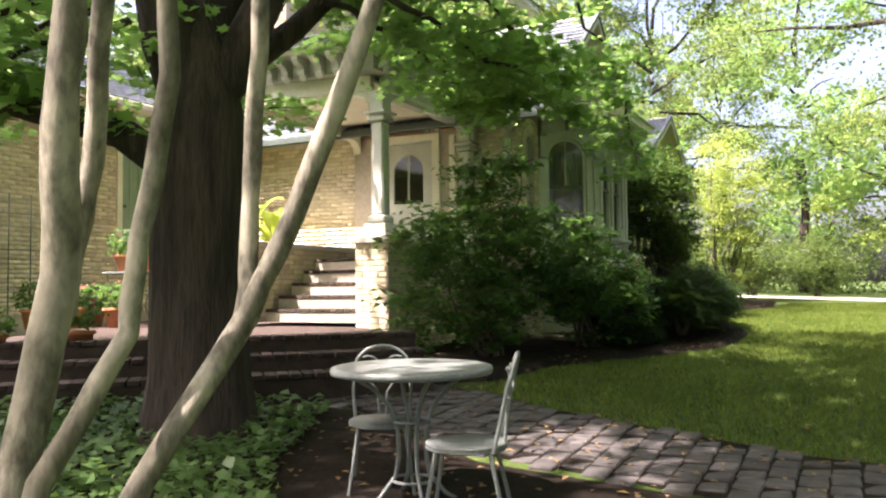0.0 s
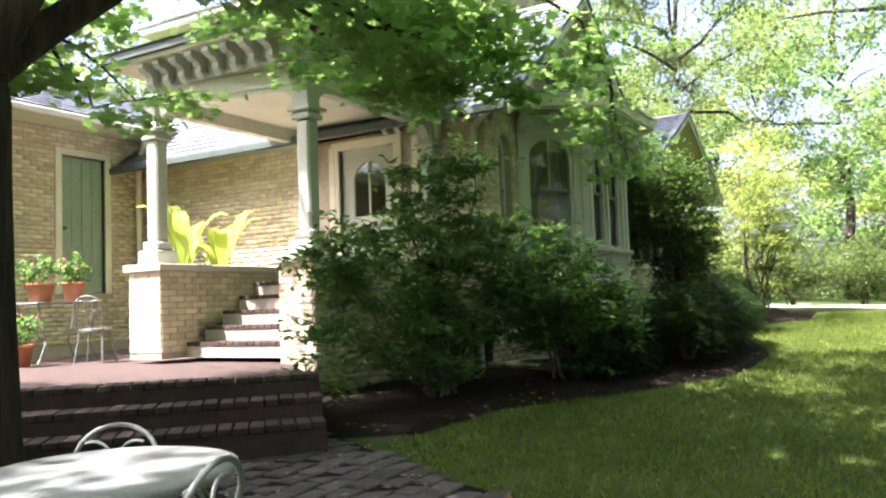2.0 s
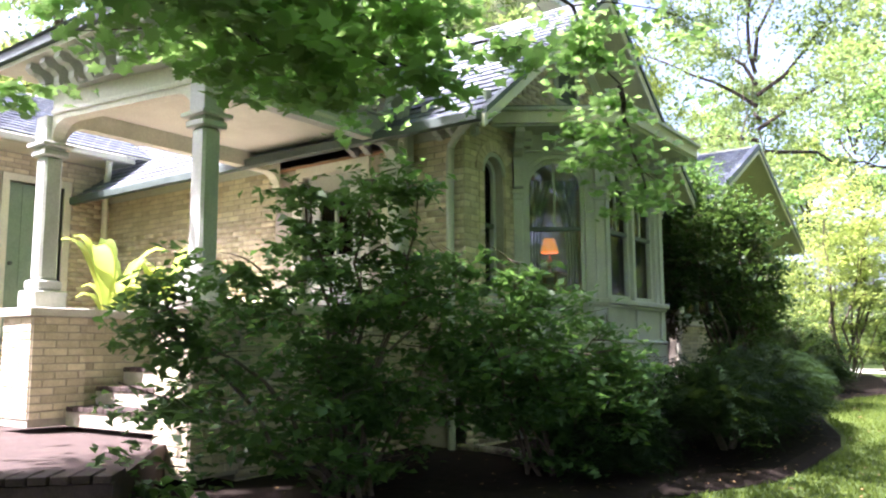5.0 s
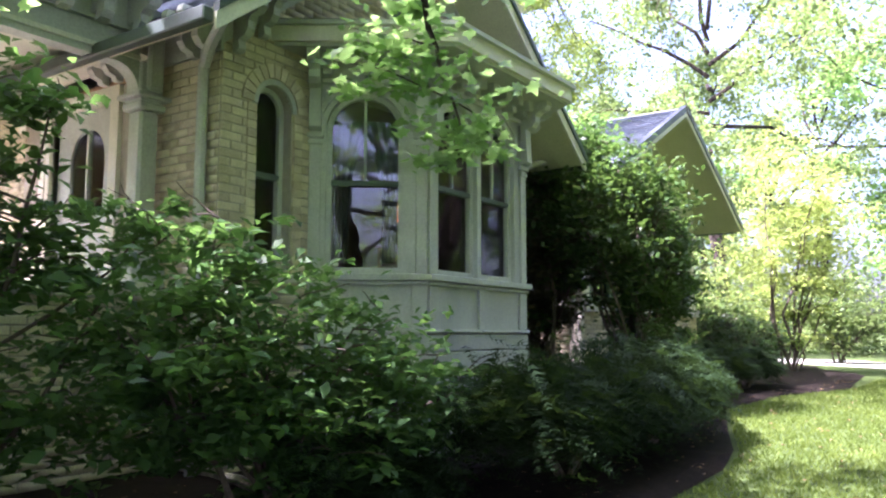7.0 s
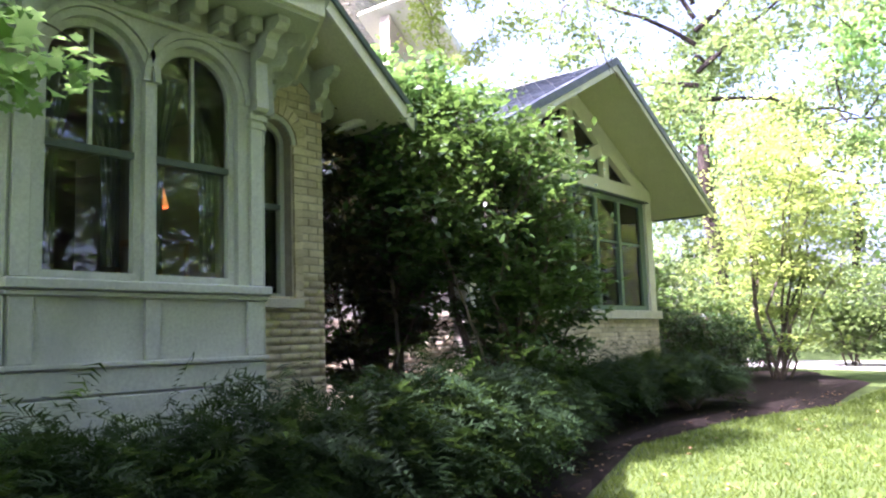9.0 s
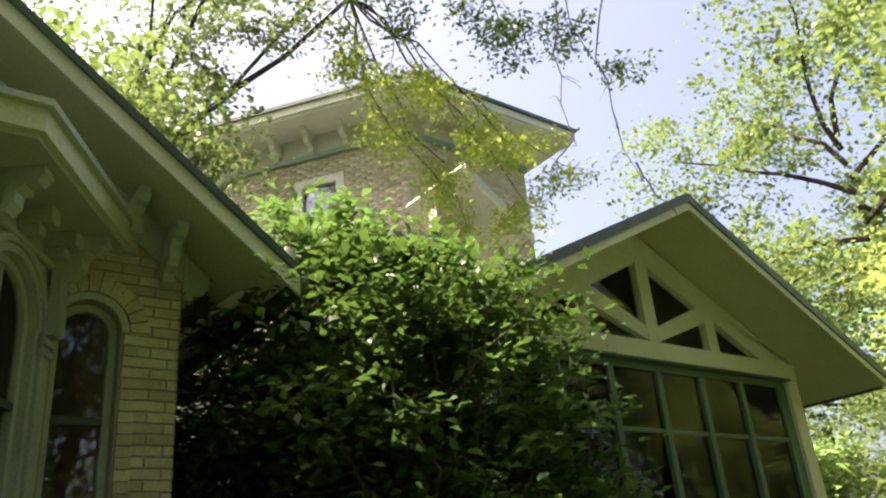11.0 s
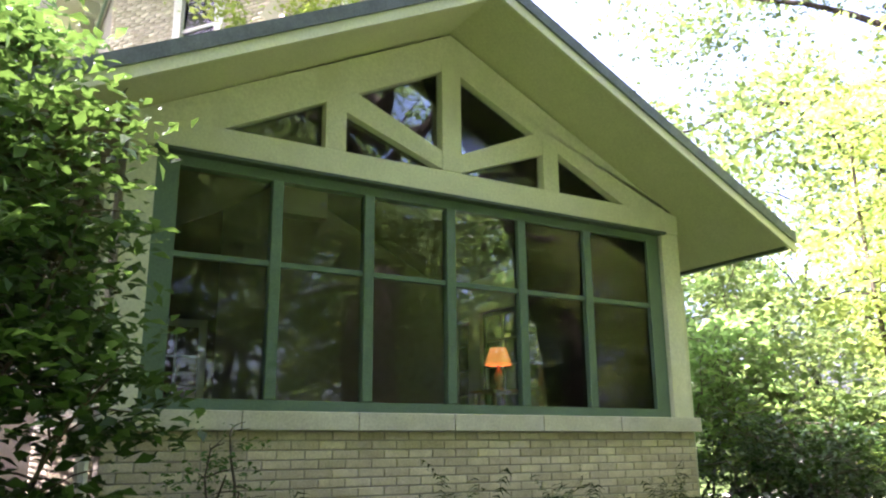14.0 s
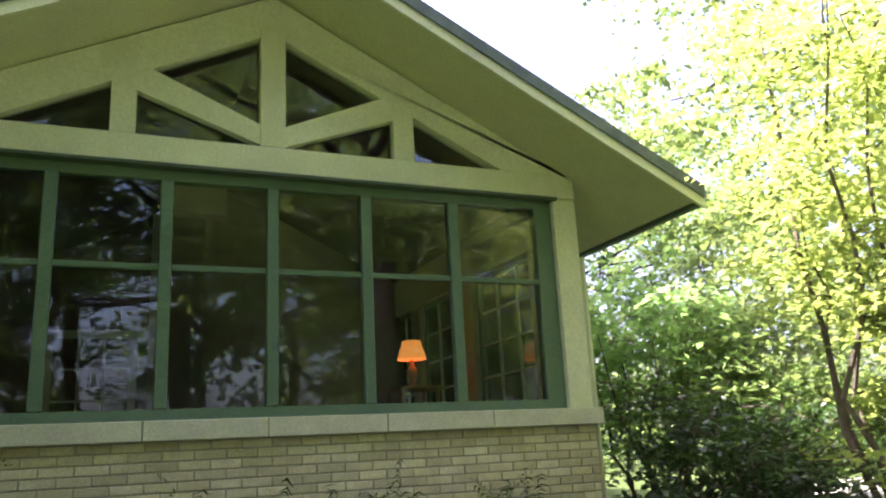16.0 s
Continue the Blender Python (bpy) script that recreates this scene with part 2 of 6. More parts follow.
def facing(x0, y0, x1, y1):
    """Carries (u, back, z) to the world for a face that runs from (x0, y0) to (x1, y1), outside to its right."""
    d = Vector((x1 - x0, y1 - y0, 0)).normalized()
    n = Vector((-d.y, d.x, 0))
    return Matrix(((d.x, n.x, 0, x0), (d.y, n.y, 0, y0), (0, 0, 1, 0), (0, 0, 0, 1)))


def arch(u0, u1, z0, spring, n=14):
    """Outline of a round-headed opening."""
    r, c = (u1 - u0) / 2, (u0 + u1) / 2
    return [(u0, z0), (u1, z0)] + [(c + r * math.cos(math.pi * i / n), spring + r * math.sin(math.pi * i / n)) for i in range(n + 1)]


def ring(outer, inner, depth, m):
    """A frame between two outlines with the same number of corners."""
    bm = bmesh.new()
    n = len(outer)
    rows = [[bm.verts.new((u, d, z)) for u, z in poly] for d in (0, depth) for poly in (outer, inner)]
    fo, fi, bo, bi = rows
    for i in range(n):
        j = (i + 1) % n
        for q in ((fo[i], fo[j], fi[j], fi[i]), (bo[j], bo[i], bi[i], bi[j]), (fo[j], fo[i], bo[i], bo[j]), (fi[i], fi[j], bi[j], bi[i])):
            bm.faces.new(q)
    bmesh.ops.transform(bm, matrix=m, verts=bm.verts[:])
    bmesh.ops.recalc_face_normals(bm, faces=bm.faces[:])
    return bm


def holed(u0, u1, z0, z1, holes, depth, m):
    """A wall panel with openings through it, filled by triangles between the outlines."""
    bm = bmesh.new()
    edges = []
    for poly in [[(u0, z0), (u1, z0), (u1, z1), (u0, z1)]] + holes:
        vs = [bm.verts.new((u, 0, z)) for u, z in poly]
        edges += [bm.edges.new((vs[i], vs[(i + 1) % len(vs)])) for i in range(len(vs))]
    bmesh.ops.triangle_fill(bm, use_beauty=True, use_dissolve=False, edges=edges)
    out = bmesh.ops.extrude_face_region(bm, geom=bm.faces[:])
    bmesh.ops.translate(bm, vec=(0, depth, 0), verts=[v for v in out["geom"] if isinstance(v, bmesh.types.BMVert)])
    bmesh.ops.transform(bm, matrix=m, verts=bm.verts[:])
    bmesh.ops.recalc_face_normals(bm, faces=bm.faces[:])
    return bm


def tube(bm, pts, radii, sides=8, closed=False):
    """A tapering tube through points."""
    pts = [Vector(p) for p in pts]
    if not isinstance(radii, (list, tuple)):
        radii = [radii] * len(pts)
    rows, up = [], None
    for i, p in enumerate(pts):
        d = (pts[min(i + 1, len(pts) - 1)] - pts[max(i - 1, 0)]).normalized()
        a = d.cross(Vector((0.3, 0.2, 1.0)) if abs(d.z) < 0.9 else Vector((1, 0.2, 0.1))).normalized() if up is None else (up - d * up.dot(d)).normalized()
        up = a
        b = d.cross(a)
        rows.append([bm.verts.new(p + radii[i] * (math.cos(2 * math.pi * k / sides) * a + math.sin(2 * math.pi * k / sides) * b)) for k in range(sides)])
    for r0, r1 in zip(rows, rows[1:]):
        for k in range(sides):
            bm.faces.new((r0[k], r0[(k + 1) % sides], r1[(k + 1) % sides], r1[k]))
    bm.faces.new(rows[0][::-1])
    bm.faces.new(rows[-1])
    return bm


def pipe(pts, r, sides=8):
    return tube(bmesh.new(), pts, r, sides)


def lathe(profile, at=(0, 0, 0), sides=20):
    """A turned body: profile of (radius, height)."""
    bm = bmesh.new()
    rows = [[bm.verts.new((at[0] + r * math.cos(2 * math.pi * k / sides), at[1] + r * math.sin(2 * math.pi * k / sides), at[2] + z)) for k in range(sides)] for r, z in profile]
    for r0, r1 in zip(rows, rows[1:]):
        for k in range(sides):
            bm.faces.new((r0[k], r0[(k + 1) % sides], r1[(k + 1) % sides], r1[k]))
    bm.faces.new(rows[0][::-1])
    bm.faces.new(rows[-1])
    return bm


def arc_points(c, r, a0, a1, n, axis_u, axis_v):
    return [Vector(c) + r * (math.cos(a0 + (a1 - a0) * i / n) * Vector(axis_u) + math.sin(a0 + (a1 - a0) * i / n) * Vector(axis_v)) for i in range(n + 1)]


def quads_mesh(name, verts, per, mat):
    """A mesh of many separate faces with per corners each, from an array of corners."""
    me = bpy.data.meshes.new(name)
    n = len(verts) // per
    me.vertices.add(len(verts))
    me.vertices.foreach_set("co", np.ascontiguousarray(verts, dtype=np.float32).ravel())
    me.loops.add(n * per)
    me.loops.foreach_set("vertex_index", np.arange(n * per, dtype=np.int32))
    me.polygons.add(n)
    me.polygons.foreach_set("loop_start", np.arange(0, n * per, per, dtype=np.int32))
    me.polygons.foreach_set("loop_total", np.full(n, per, dtype=np.int32))
    me.update(calc_edges=True)
    me.materials.append(mat)
    return me


rng = np.random.default_rng(7)


def leaves_at(centres, size, flat=0.6, slim=0.55, fold=0.15):
    """Corners of one pointed, slightly folded leaf a centre: two triangles that share the midrib."""
    n = len(centres)
    normal = rng.normal(size=(n, 3)) * (1 - flat) + np.array([0, 0, 1.0]) * flat * 1.6
    normal /= np.linalg.norm(normal, axis=1, keepdims=True) + 1e-9
    along = rng.normal(size=(n, 3))
    along -= normal * (along * normal).sum(1, keepdims=True)
    along /= np.linalg.norm(along, axis=1, keepdims=True) + 1e-9
    side = np.cross(normal, along)
    s = size * rng.uniform(0.6, 1.25, size=(n, 1))
    base, tip = centres - along * s * 0.5, centres + along * s * 0.5
    lift = normal * s * fold
    left, right = centres + side * s * slim * 0.5 + lift, centres - side * s * slim * 0.5 + lift
    return np.stack([base, right, tip, left], 1).reshape(-1, 3)


LOBES = np.array([(-0.5, 0.0), (-0.3, 0.20), (-0.34, 0.46), (-0.08, 0.32), (0.08, 0.5), (0.14, 0.22), (0.5, 0.0), (0.14, -0.22), (0.08, -0.5), (-0.08, -0.32), (-0.34, -0.46), (-0.3, -0.20)])


def lobed_leaves(centres, size, flat=0.6):
    """Corners of one five-lobed leaf a centre, drooping a little at its tip."""
    n = len(centres)
    normal = rng.normal(size=(n, 3)) * (1 - flat) + np.array([0, 0, 1.0]) * flat * 1.6
    normal /= np.linalg.norm(normal, axis=1, keepdims=True) + 1e-9
    along = rng.normal(size=(n, 3))
    along -= normal * (along * normal).sum(1, keepdims=True)
    along /= np.linalg.norm(along, axis=1, keepdims=True) + 1e-9
    side = np.cross(normal, along)
    s = (size * rng.uniform(0.6, 1.25, size=(n, 1)))[:, :, None]
    u, v = LOBES[None, :, :1], LOBES[None, :, 1:]
    lift = 0.12 * np.abs(v) - 0.25 * np.maximum(u, 0) ** 2
    return (centres[:, None] + s * (along[:, None] * u + side[:, None] * v + normal[:, None] * lift)).reshape(-1, 3)


def clumped(blobs, total, per, radius, droop=0.45):
    """Leaf places in tight clumps of uneven size inside ellipsoids, with gaps between the clumps."""
    blobs = np.array(blobs, float)
    n = max(4, total // per)
    vol = blobs[:, 3] * blobs[:, 4] * blobs[:, 5]
    which = rng.choice(len(blobs), n, p=vol ** 0.7 / (vol ** 0.7).sum())
    d = rng.normal(size=(n, 3))
    d /= np.linalg.norm(d, axis=1, keepdims=True)
    c = blobs[which, :3] + d * (0.2 + 0.8 * rng.uniform(size=(n, 1))) ** 0.6 * blobs[which, 3:6]
    r = radius * rng.uniform(0.5, 1.35, size=(n, 1, 1))
    off = rng.normal(size=(n, per, 3)) * r * np.array([1, 1, droop])
    off[..., 2] -= 0.25 * (off[..., 0] ** 2 + off[..., 1] ** 2) / (r[..., 0] + 0.01)
    return (c[:, None] + off).reshape(-1, 3)


def clustered(blobs, n_clusters, per, spread, hollow=0.5, droop=0.5):
    """Leaf places in sprays inside a set of ellipsoids (x, y, z, rx, ry, rz)."""
    blobs = np.array(blobs, float)
    vol = blobs[:, 3] * blobs[:, 4] * blobs[:, 5]
    which = rng.choice(len(blobs), n_clusters, p=vol ** 0.8 / (vol ** 0.8).sum())
    d = rng.normal(size=(n_clusters, 3))
    d /= np.linalg.norm(d, axis=1, keepdims=True)
    r = (hollow ** 3 + (1 - hollow ** 3) * rng.uniform(size=(n_clusters, 1))) ** (1 / 3)
    c = blobs[which, :3] + d * r * blobs[which, 3:6]
    off = rng.normal(size=(n_clusters, per, 3)) * spread * np.array([1, 1, droop])
    return (c[:, None] + off).reshape(-1, 3)


# ---- ground ----
def ground_z(x, y):
    cx, cy = min(max(x, -6.0), 30.0), min(max(y, -6.0), 9.0)
    return -0.35 + 0.02 * (cx - 2) + 0.03 * (cy - 2) - 0.09 * min(1.0, max(0.0, (7.0 - cx) / 2.5))


BED = [(7.55, 5.9), (7.95, 5.42), (9.2, 5.33), (10.5, 4.65), (12.2, 3.92), (13.0, 3.84), (14.6, 3.84), (15.6, 4.02), (16.8, 4.4), (18.8, 4.98), (21.1, 4.78), (23.0, 4.1), (24.4, 4.2), (26.5, 4.3), (28.0, 5.4), (28.5, 8.0), (20, 13), (8.0, 8.0)]


def inside(poly, x, y):
    hit = False
    for (x0, y0), (x1, y1) in zip(poly, poly[1:] + poly[:1]):
        if (y0 > y) != (y1 > y) and x < (x1 - x0) * (y - y0) / (y1 - y0) + x0:
            hit = not hit
    return hit


def draped(poly, lift, step=0.5, bank=0.0):
    """A sheet over the ground inside a plan outline, with a slightly mounded middle."""
    bm = bmesh.new()
    vs = [bm.verts.new((x, y, 0)) for x, y in poly]
    bm.faces.new(vs)
    xs = [p[0] for p in poly]
    ys = [p[1] for p in poly]
    for axis, lo, hi in ((0, min(xs), max(xs)), (1, min(ys), max(ys))):
        c = math.ceil(lo / step) * step
        while c < hi:
            no = (1, 0, 0) if axis == 0 else (0, 1, 0)
            bmesh.ops.bisect_plane(bm, geom=bm.verts[:] + bm.edges[:] + bm.faces[:], plane_co=(c, c, 0), plane_no=no)
            c += step
    rim = {v for e in bm.edges if e.is_boundary for v in e.verts}
    for v in bm.verts:
        v.co.z = ground_z(v.co.x, v.co.y) + (0.008 if v in rim else lift + bank * (0.5 + 0.5 * noise.noise(Vector((v.co.x * 2, v.co.y * 2, 0)))))
    bmesh.ops.triangulate(bm, faces=bm.faces[:])
    return bm


def build_ground():
    bm = bmesh.new()
    xs = [-900, -300, -100, -40, -20] + [-10 + i for i in range(46)] + [40, 50, 70, 120, 300, 900]
    ys = [-900, -300, -100, -40, -20] + [-10 + i for i in range(26)] + [20, 30, 50, 100, 300, 900]
    grid = [[bm.verts.new((x, y, ground_z(x, y))) for x in xs] for y in ys]
    for r0, r1 in zip(grid, grid[1:]):
        for i in range(len(xs) - 1):
            bm.faces.new((r0[i], r0[i + 1], r1[i + 1], r1[i]))
    tagged(finish("ground", bm, M_LAWN, smooth=True), "lawn soil sheet reaching to the horizon", "ground", kind="structure")
    tagged(finish("planting_bed", draped(BED, 0.03, 0.5, 0.05), M_MULCH), "dark bark mulch bed along the house", "ground", kind="structure")
    tagged(finish("planting_bed", draped([(0.6, 4.6), (3.2, 3.2), (5.15, 3.0), (5.3, 4.4), (6.2, 5.9), (5.0, 8.6), (0.0, 9.5), (-3, 7)], 0.03, 0.5, 0.04), M_MULCH), "dark leaf-littered soil under the shade tree", "ground", kind="structure")
    tagged(finish("road", draped([(25.5, -12), (29.5, -12), (31.5, 0), (33, 5), (34, 12), (30, 12), (29.4, 5), (28.4, 0.5)], 0.02), M_ROAD), "pale gravel drive in full sun beyond the lawn", "road", kind="structure")


build_ground()


# ---- brickwork ----
def brick_mesh(name, lw, h, d, mat):
    bm = bx(0, lw, 0, d, 0, h)
    front = [e for e in bm.edges if all(abs(v.co.y) < 1e-6 for v in e.verts)]
    bmesh.ops.bevel(bm, geom=front, offset=0.004, segments=1, affect="EDGES")
    me = bpy.data.meshes.new(name)
    bm.to_mesh(me)
    bm.free()
    me.materials.append(mat)
    return me


BRICK_L, BRICK_H = 0.205, 0.058
LONG = brick_mesh("brick", BRICK_L, BRICK_H, 0.03, M_BRICK)
SHORT = brick_mesh("brick", 0.0975, BRICK_H, 0.03, M_BRICK)
later = []


def bricks(parent, m, u0, u1, z0, z1, holes=(), single=0, skip=None):
    """A brick face, proud of its wall: the topmost `single` bricks as pieces, the rest joined. Runs last."""
    later.append((parent, m, u0, u1, z0, z1, holes, single, skip))


def lay_bricks():
    lt = np.array([(0, 0, 0), (1, 0, 0), (1, 0, 1), (0, 0, 1), (0, 1, 0), (1, 1, 0), (1, 1, 1), (0, 1, 1)], float)
    fs = ((0, 1, 2, 3), (1, 5, 6, 2), (4, 0, 3, 7), (3, 2, 6, 7), (0, 4, 5, 1))
    for parent, m, u0, u1, z0, z1, holes, single, skip in later:
        rows = int((z1 - z0) / 0.068)
        cells = []
        for r in range(rows, 0, -1):
            z = z1 - (rows - r + 1) * 0.068 + 0.005
            u = u0 + 0.003 - (0.1075 if r % 2 else 0)
            while u < u1 - 0.03:
                a, b = max(u, u0 + 0.003), min(u + BRICK_L, u1 - 0.003)
                mid = (a + b) / 2
                clear = b - a > 0.03 and not any(inside(h, q, z + 0.03) for h in holes for q in (a + 0.01, mid, b - 0.01))
                if not clear and holes:
                    for h in holes:
                        if inside(h, a + 0.01, z + 0.03) != inside(h, b - 0.01, z + 0.03):
                            lo, hi, into = a, b, inside(h, a + 0.01, z + 0.03)
                            for _ in range(12):
                                k = (lo + hi) / 2
                                lo, hi = (k, hi) if inside(h, k, z + 0.03) == into else (lo, k)
                            a, b = (hi, b) if into else (a, lo)
                            clear = b - a > 0.03
                if clear and not (skip and skip((a + b) / 2, z)):
                    cells.append((a, b, z))
                u += 0.215
        for a, b, z in cells[:single]:
            ob = new("brick", LONG if b - a > 0.12 else SHORT)
            ob.parent = parent
            me_len = BRICK_L if b - a > 0.12 else 0.0975
            ob.matrix_world = m @ Matrix.Translation((a, -0.012 + 0.003 * random.random(), z)) @ Matrix.Diagonal(((b - a) / me_len, 1, 1, 1))
        rest = cells[single:]
        if rest:
            out = []
            for a, b, z in rest:
                p = -0.012 + 0.004 * random.random()
                c = np.array([a, p, z]) + lt * np.array([b - a, 0.03, BRICK_H])
                out.append(c[np.array(fs)].reshape(-1, 3))
            v = np.concatenate(out)
            mm = np.array(m)
            v = v @ mm[:3, :3].T + mm[:3, 3]
            me = quads_mesh("brickwork", v, 4, M_BRICK)
            # corners shared so that each brick is one island
            b2 = bmesh.new()
            b2.from_mesh(me)
            bmesh.ops.remove_doubles(b2, verts=b2.verts[:], dist=0.0004)
            b2.to_mesh(me)
            b2.free()
            ob = new("brickwork", me)
            ob.parent = parent
            ob["kind"] = "stuff"


# ---- windows ----
def sash_window(parent, m, u0, u1, z0, spring, rail, frame_mat, back=0.06, bars=True, curtain=True):
    """A round-headed sash window in an opening: frame, two sashes, panes, lace curtains behind."""
    win = empty("window", kind="structure")
    win.parent = parent
    win["label"] = "round-headed sash window with lace curtains"
    p = m @ Matrix.Translation((0, back, 0))
    part("window_frame", ring(arch(u0, u1, z0, spring), arch(u0 + 0.045, u1 - 0.045, z0 + 0.05, spring), 0.05, p), frame_mat, win)
    p2 = m @ Matrix.Translation((0, back + 0.015, 0))
    part("meeting_rail", slab([(u0 + 0.04, rail - 0.022), (u1 - 0.04, rail - 0.022), (u1 - 0.04, rail + 0.022), (u0 + 0.04, rail + 0.022)], 0.05, p), M_FASCIA, win)
    if bars:
        c = (u0 + u1) / 2
        top = spring + (u1 - u0) / 2 - 0.05
        part("glazing_bar", slab([(c - 0.011, rail + 0.024), (c + 0.011, rail + 0.024), (c + 0.011, top), (c - 0.011, top)], 0.025, p2), frame_mat, win)
    upper = [(u, z) for u, z in arch(u0 + 0.035, u1 - 0.035, rail, spring)]
    for poly, dep in ((upper, 0.03), ([(u0 + 0.035, z0 + 0.04), (u1 - 0.035, z0 + 0.04), (u1 - 0.035, rail), (u0 + 0.035, rail)], 0.045)):
        pane = part("pane", slab(poly, 0.004, m @ Matrix.Translation((0, back + dep, 0))), M_GLASS, win)
        pane.visible_shadow = False
    if curtain:
        for s in (-1, 1):
            bm = bmesh.new()
            prev = None
            for i in range(9):
                f = i / 8
                z = spring + 0.12 - (spring + 0.12 - z0 - 0.1) * f
                wide = (0.46 - 0.26 * math.sin(min(1, f * 1.5) * math.pi / 2)) * (u1 - u0)
                c = u0 + 0.05 if s < 0 else u1 - 0.05
                row = [bm.verts.new(m @ Vector((c - s * wide * j / 8, back + 0.14 + 0.015 * (j % 2), z))) for j in range(9)]
                if prev:
                    for j in range(8):
                        bm.faces.new((prev[j], prev[j + 1], row[j + 1], row[j]))
                prev = row
            part("curtain", bm, M_DIM_CURTAIN, win, "tied-back lace curtain, its colour dimmed for the room")
    return win


def shingles(parent, m, width, length, single=0, tint=M_SHINGLE):
    """Courses of shingles on a slope: u along the eave, back up the slope, thickness up."""
    rows = int(length / 0.16)
    verts = []
    for r in range(rows):
        u = -0.1 * (r % 2)
        while u < width:
            a, b = max(u, 0) + 0.004, min(u + 0.2, width) - 0.004
            if b - a > 0.03:
                v0, v1 = r * 0.16, r * 0.16 + 0.2
                j = 0.004 * random.random()
                verts += [(a, v0, 0.022 + j), (b, v0, 0.022 + j), (b, v1, 0.006), (a, v1, 0.006), (a, v0, 0.0), (b, v0, 0.0), (b, v0, 0.022 + j), (a, v0, 0.022 + j)]
            u += 0.2
    v = np.array(verts, float)
    mm = np.array(m)
    ob = new("shingles", quads_mesh("shingles", v @ mm[:3, :3].T + mm[:3, 3], 4, tint))
    ob.parent = parent
    ob["kind"] = "stuff"


def slope_matrix(p0, p1, up):
    """Eave from p0 to p1; up: a point on the slope above p0."""
    p0, p1, up = Vector(p0), Vector(p1), Vector(up)
    u = (p1 - p0).normalized()
    v = up - p0
    v = (v - u * v.dot(u)).normalized()
    w = u.cross(v)
    return Matrix(((u.x, v.x, w.x, p0.x), (u.y, v.y, w.y, p0.y), (u.z, v.z, w.z, p0.z), (0, 0, 0, 1)))


def roof_plane(parent, p0, p1, q1, q0, thick=0.1, mat=M_SOFFIT, shingled=True):
    """A slab under four corners (eave p0 p1, ridge q1 q0) with a shingle skin."""
    bm = bmesh.new()
    n = (Vector(p1) - Vector(p0)).cross(Vector(q0) - Vector(p0)).normalized()
    if n.z < 0:
        n = -n
    top = [bm.verts.new(Vector(p)) for p in (p0, p1, q1, q0)]
    low = [bm.verts.new(Vector(p) - n * thick) for p in (p0, p1, q1, q0)]
    bm.faces.new(top)
    bm.faces.new(low[::-1])
    for i in range(4):
        j = (i + 1) % 4
        bm.faces.new((top[i], low[i], low[j], top[j]))
    bmesh.ops.recalc_face_normals(bm, faces=bm.faces[:])
    part("roof_deck", bm, mat, parent)
    if shingled:
        mm = slope_matrix(p0, p1, q0)
        if mm.to_3x3().col[2].z < 0:
            mm = slope_matrix(p1, p0, q1)
        shingles(parent, mm, (Vector(p1) - Vector(p0)).length, (Vector(q0) - Vector(p0)).length - 0.05)


def scroll_bracket(bm, m, drop=0.34, out=0.26, thick=0.07):
    """An S-shaped eave bracket: out from the wall at the top, scrolling in below."""
    prof = [(0, 0), (out, 0), (out + 0.01, -0.05), (out - 0.03, -0.09), (out - 0.09, -0.10), (out - 0.13, -0.14), (out - 0.13, -0.2), (out - 0.17, -0.25), (0.06, -0.27), (0.075, -drop + 0.02), (0.05, -drop), (0, -drop)]
    a = [bm.verts.new(m @ Vector((-thick / 2, -y, z))) for y, z in prof]
    b = [bm.verts.new(m @ Vector((thick / 2, -y, z))) for y, z in prof]
    bm.faces.new(a)
    bm.faces.new(b[::-1])
    for i in range(len(prof)):
        j = (i + 1) % len(prof)
        bm.faces.new((a[i], a[j], b[j], b[i]))


# ---- the wing with the bay ----
WX0, WX1, WY, WBACK = 11.7, 16.28, 6.65, 14.0
WMID, EAVE, RIDGE = 14.0, 3.5, 5.25


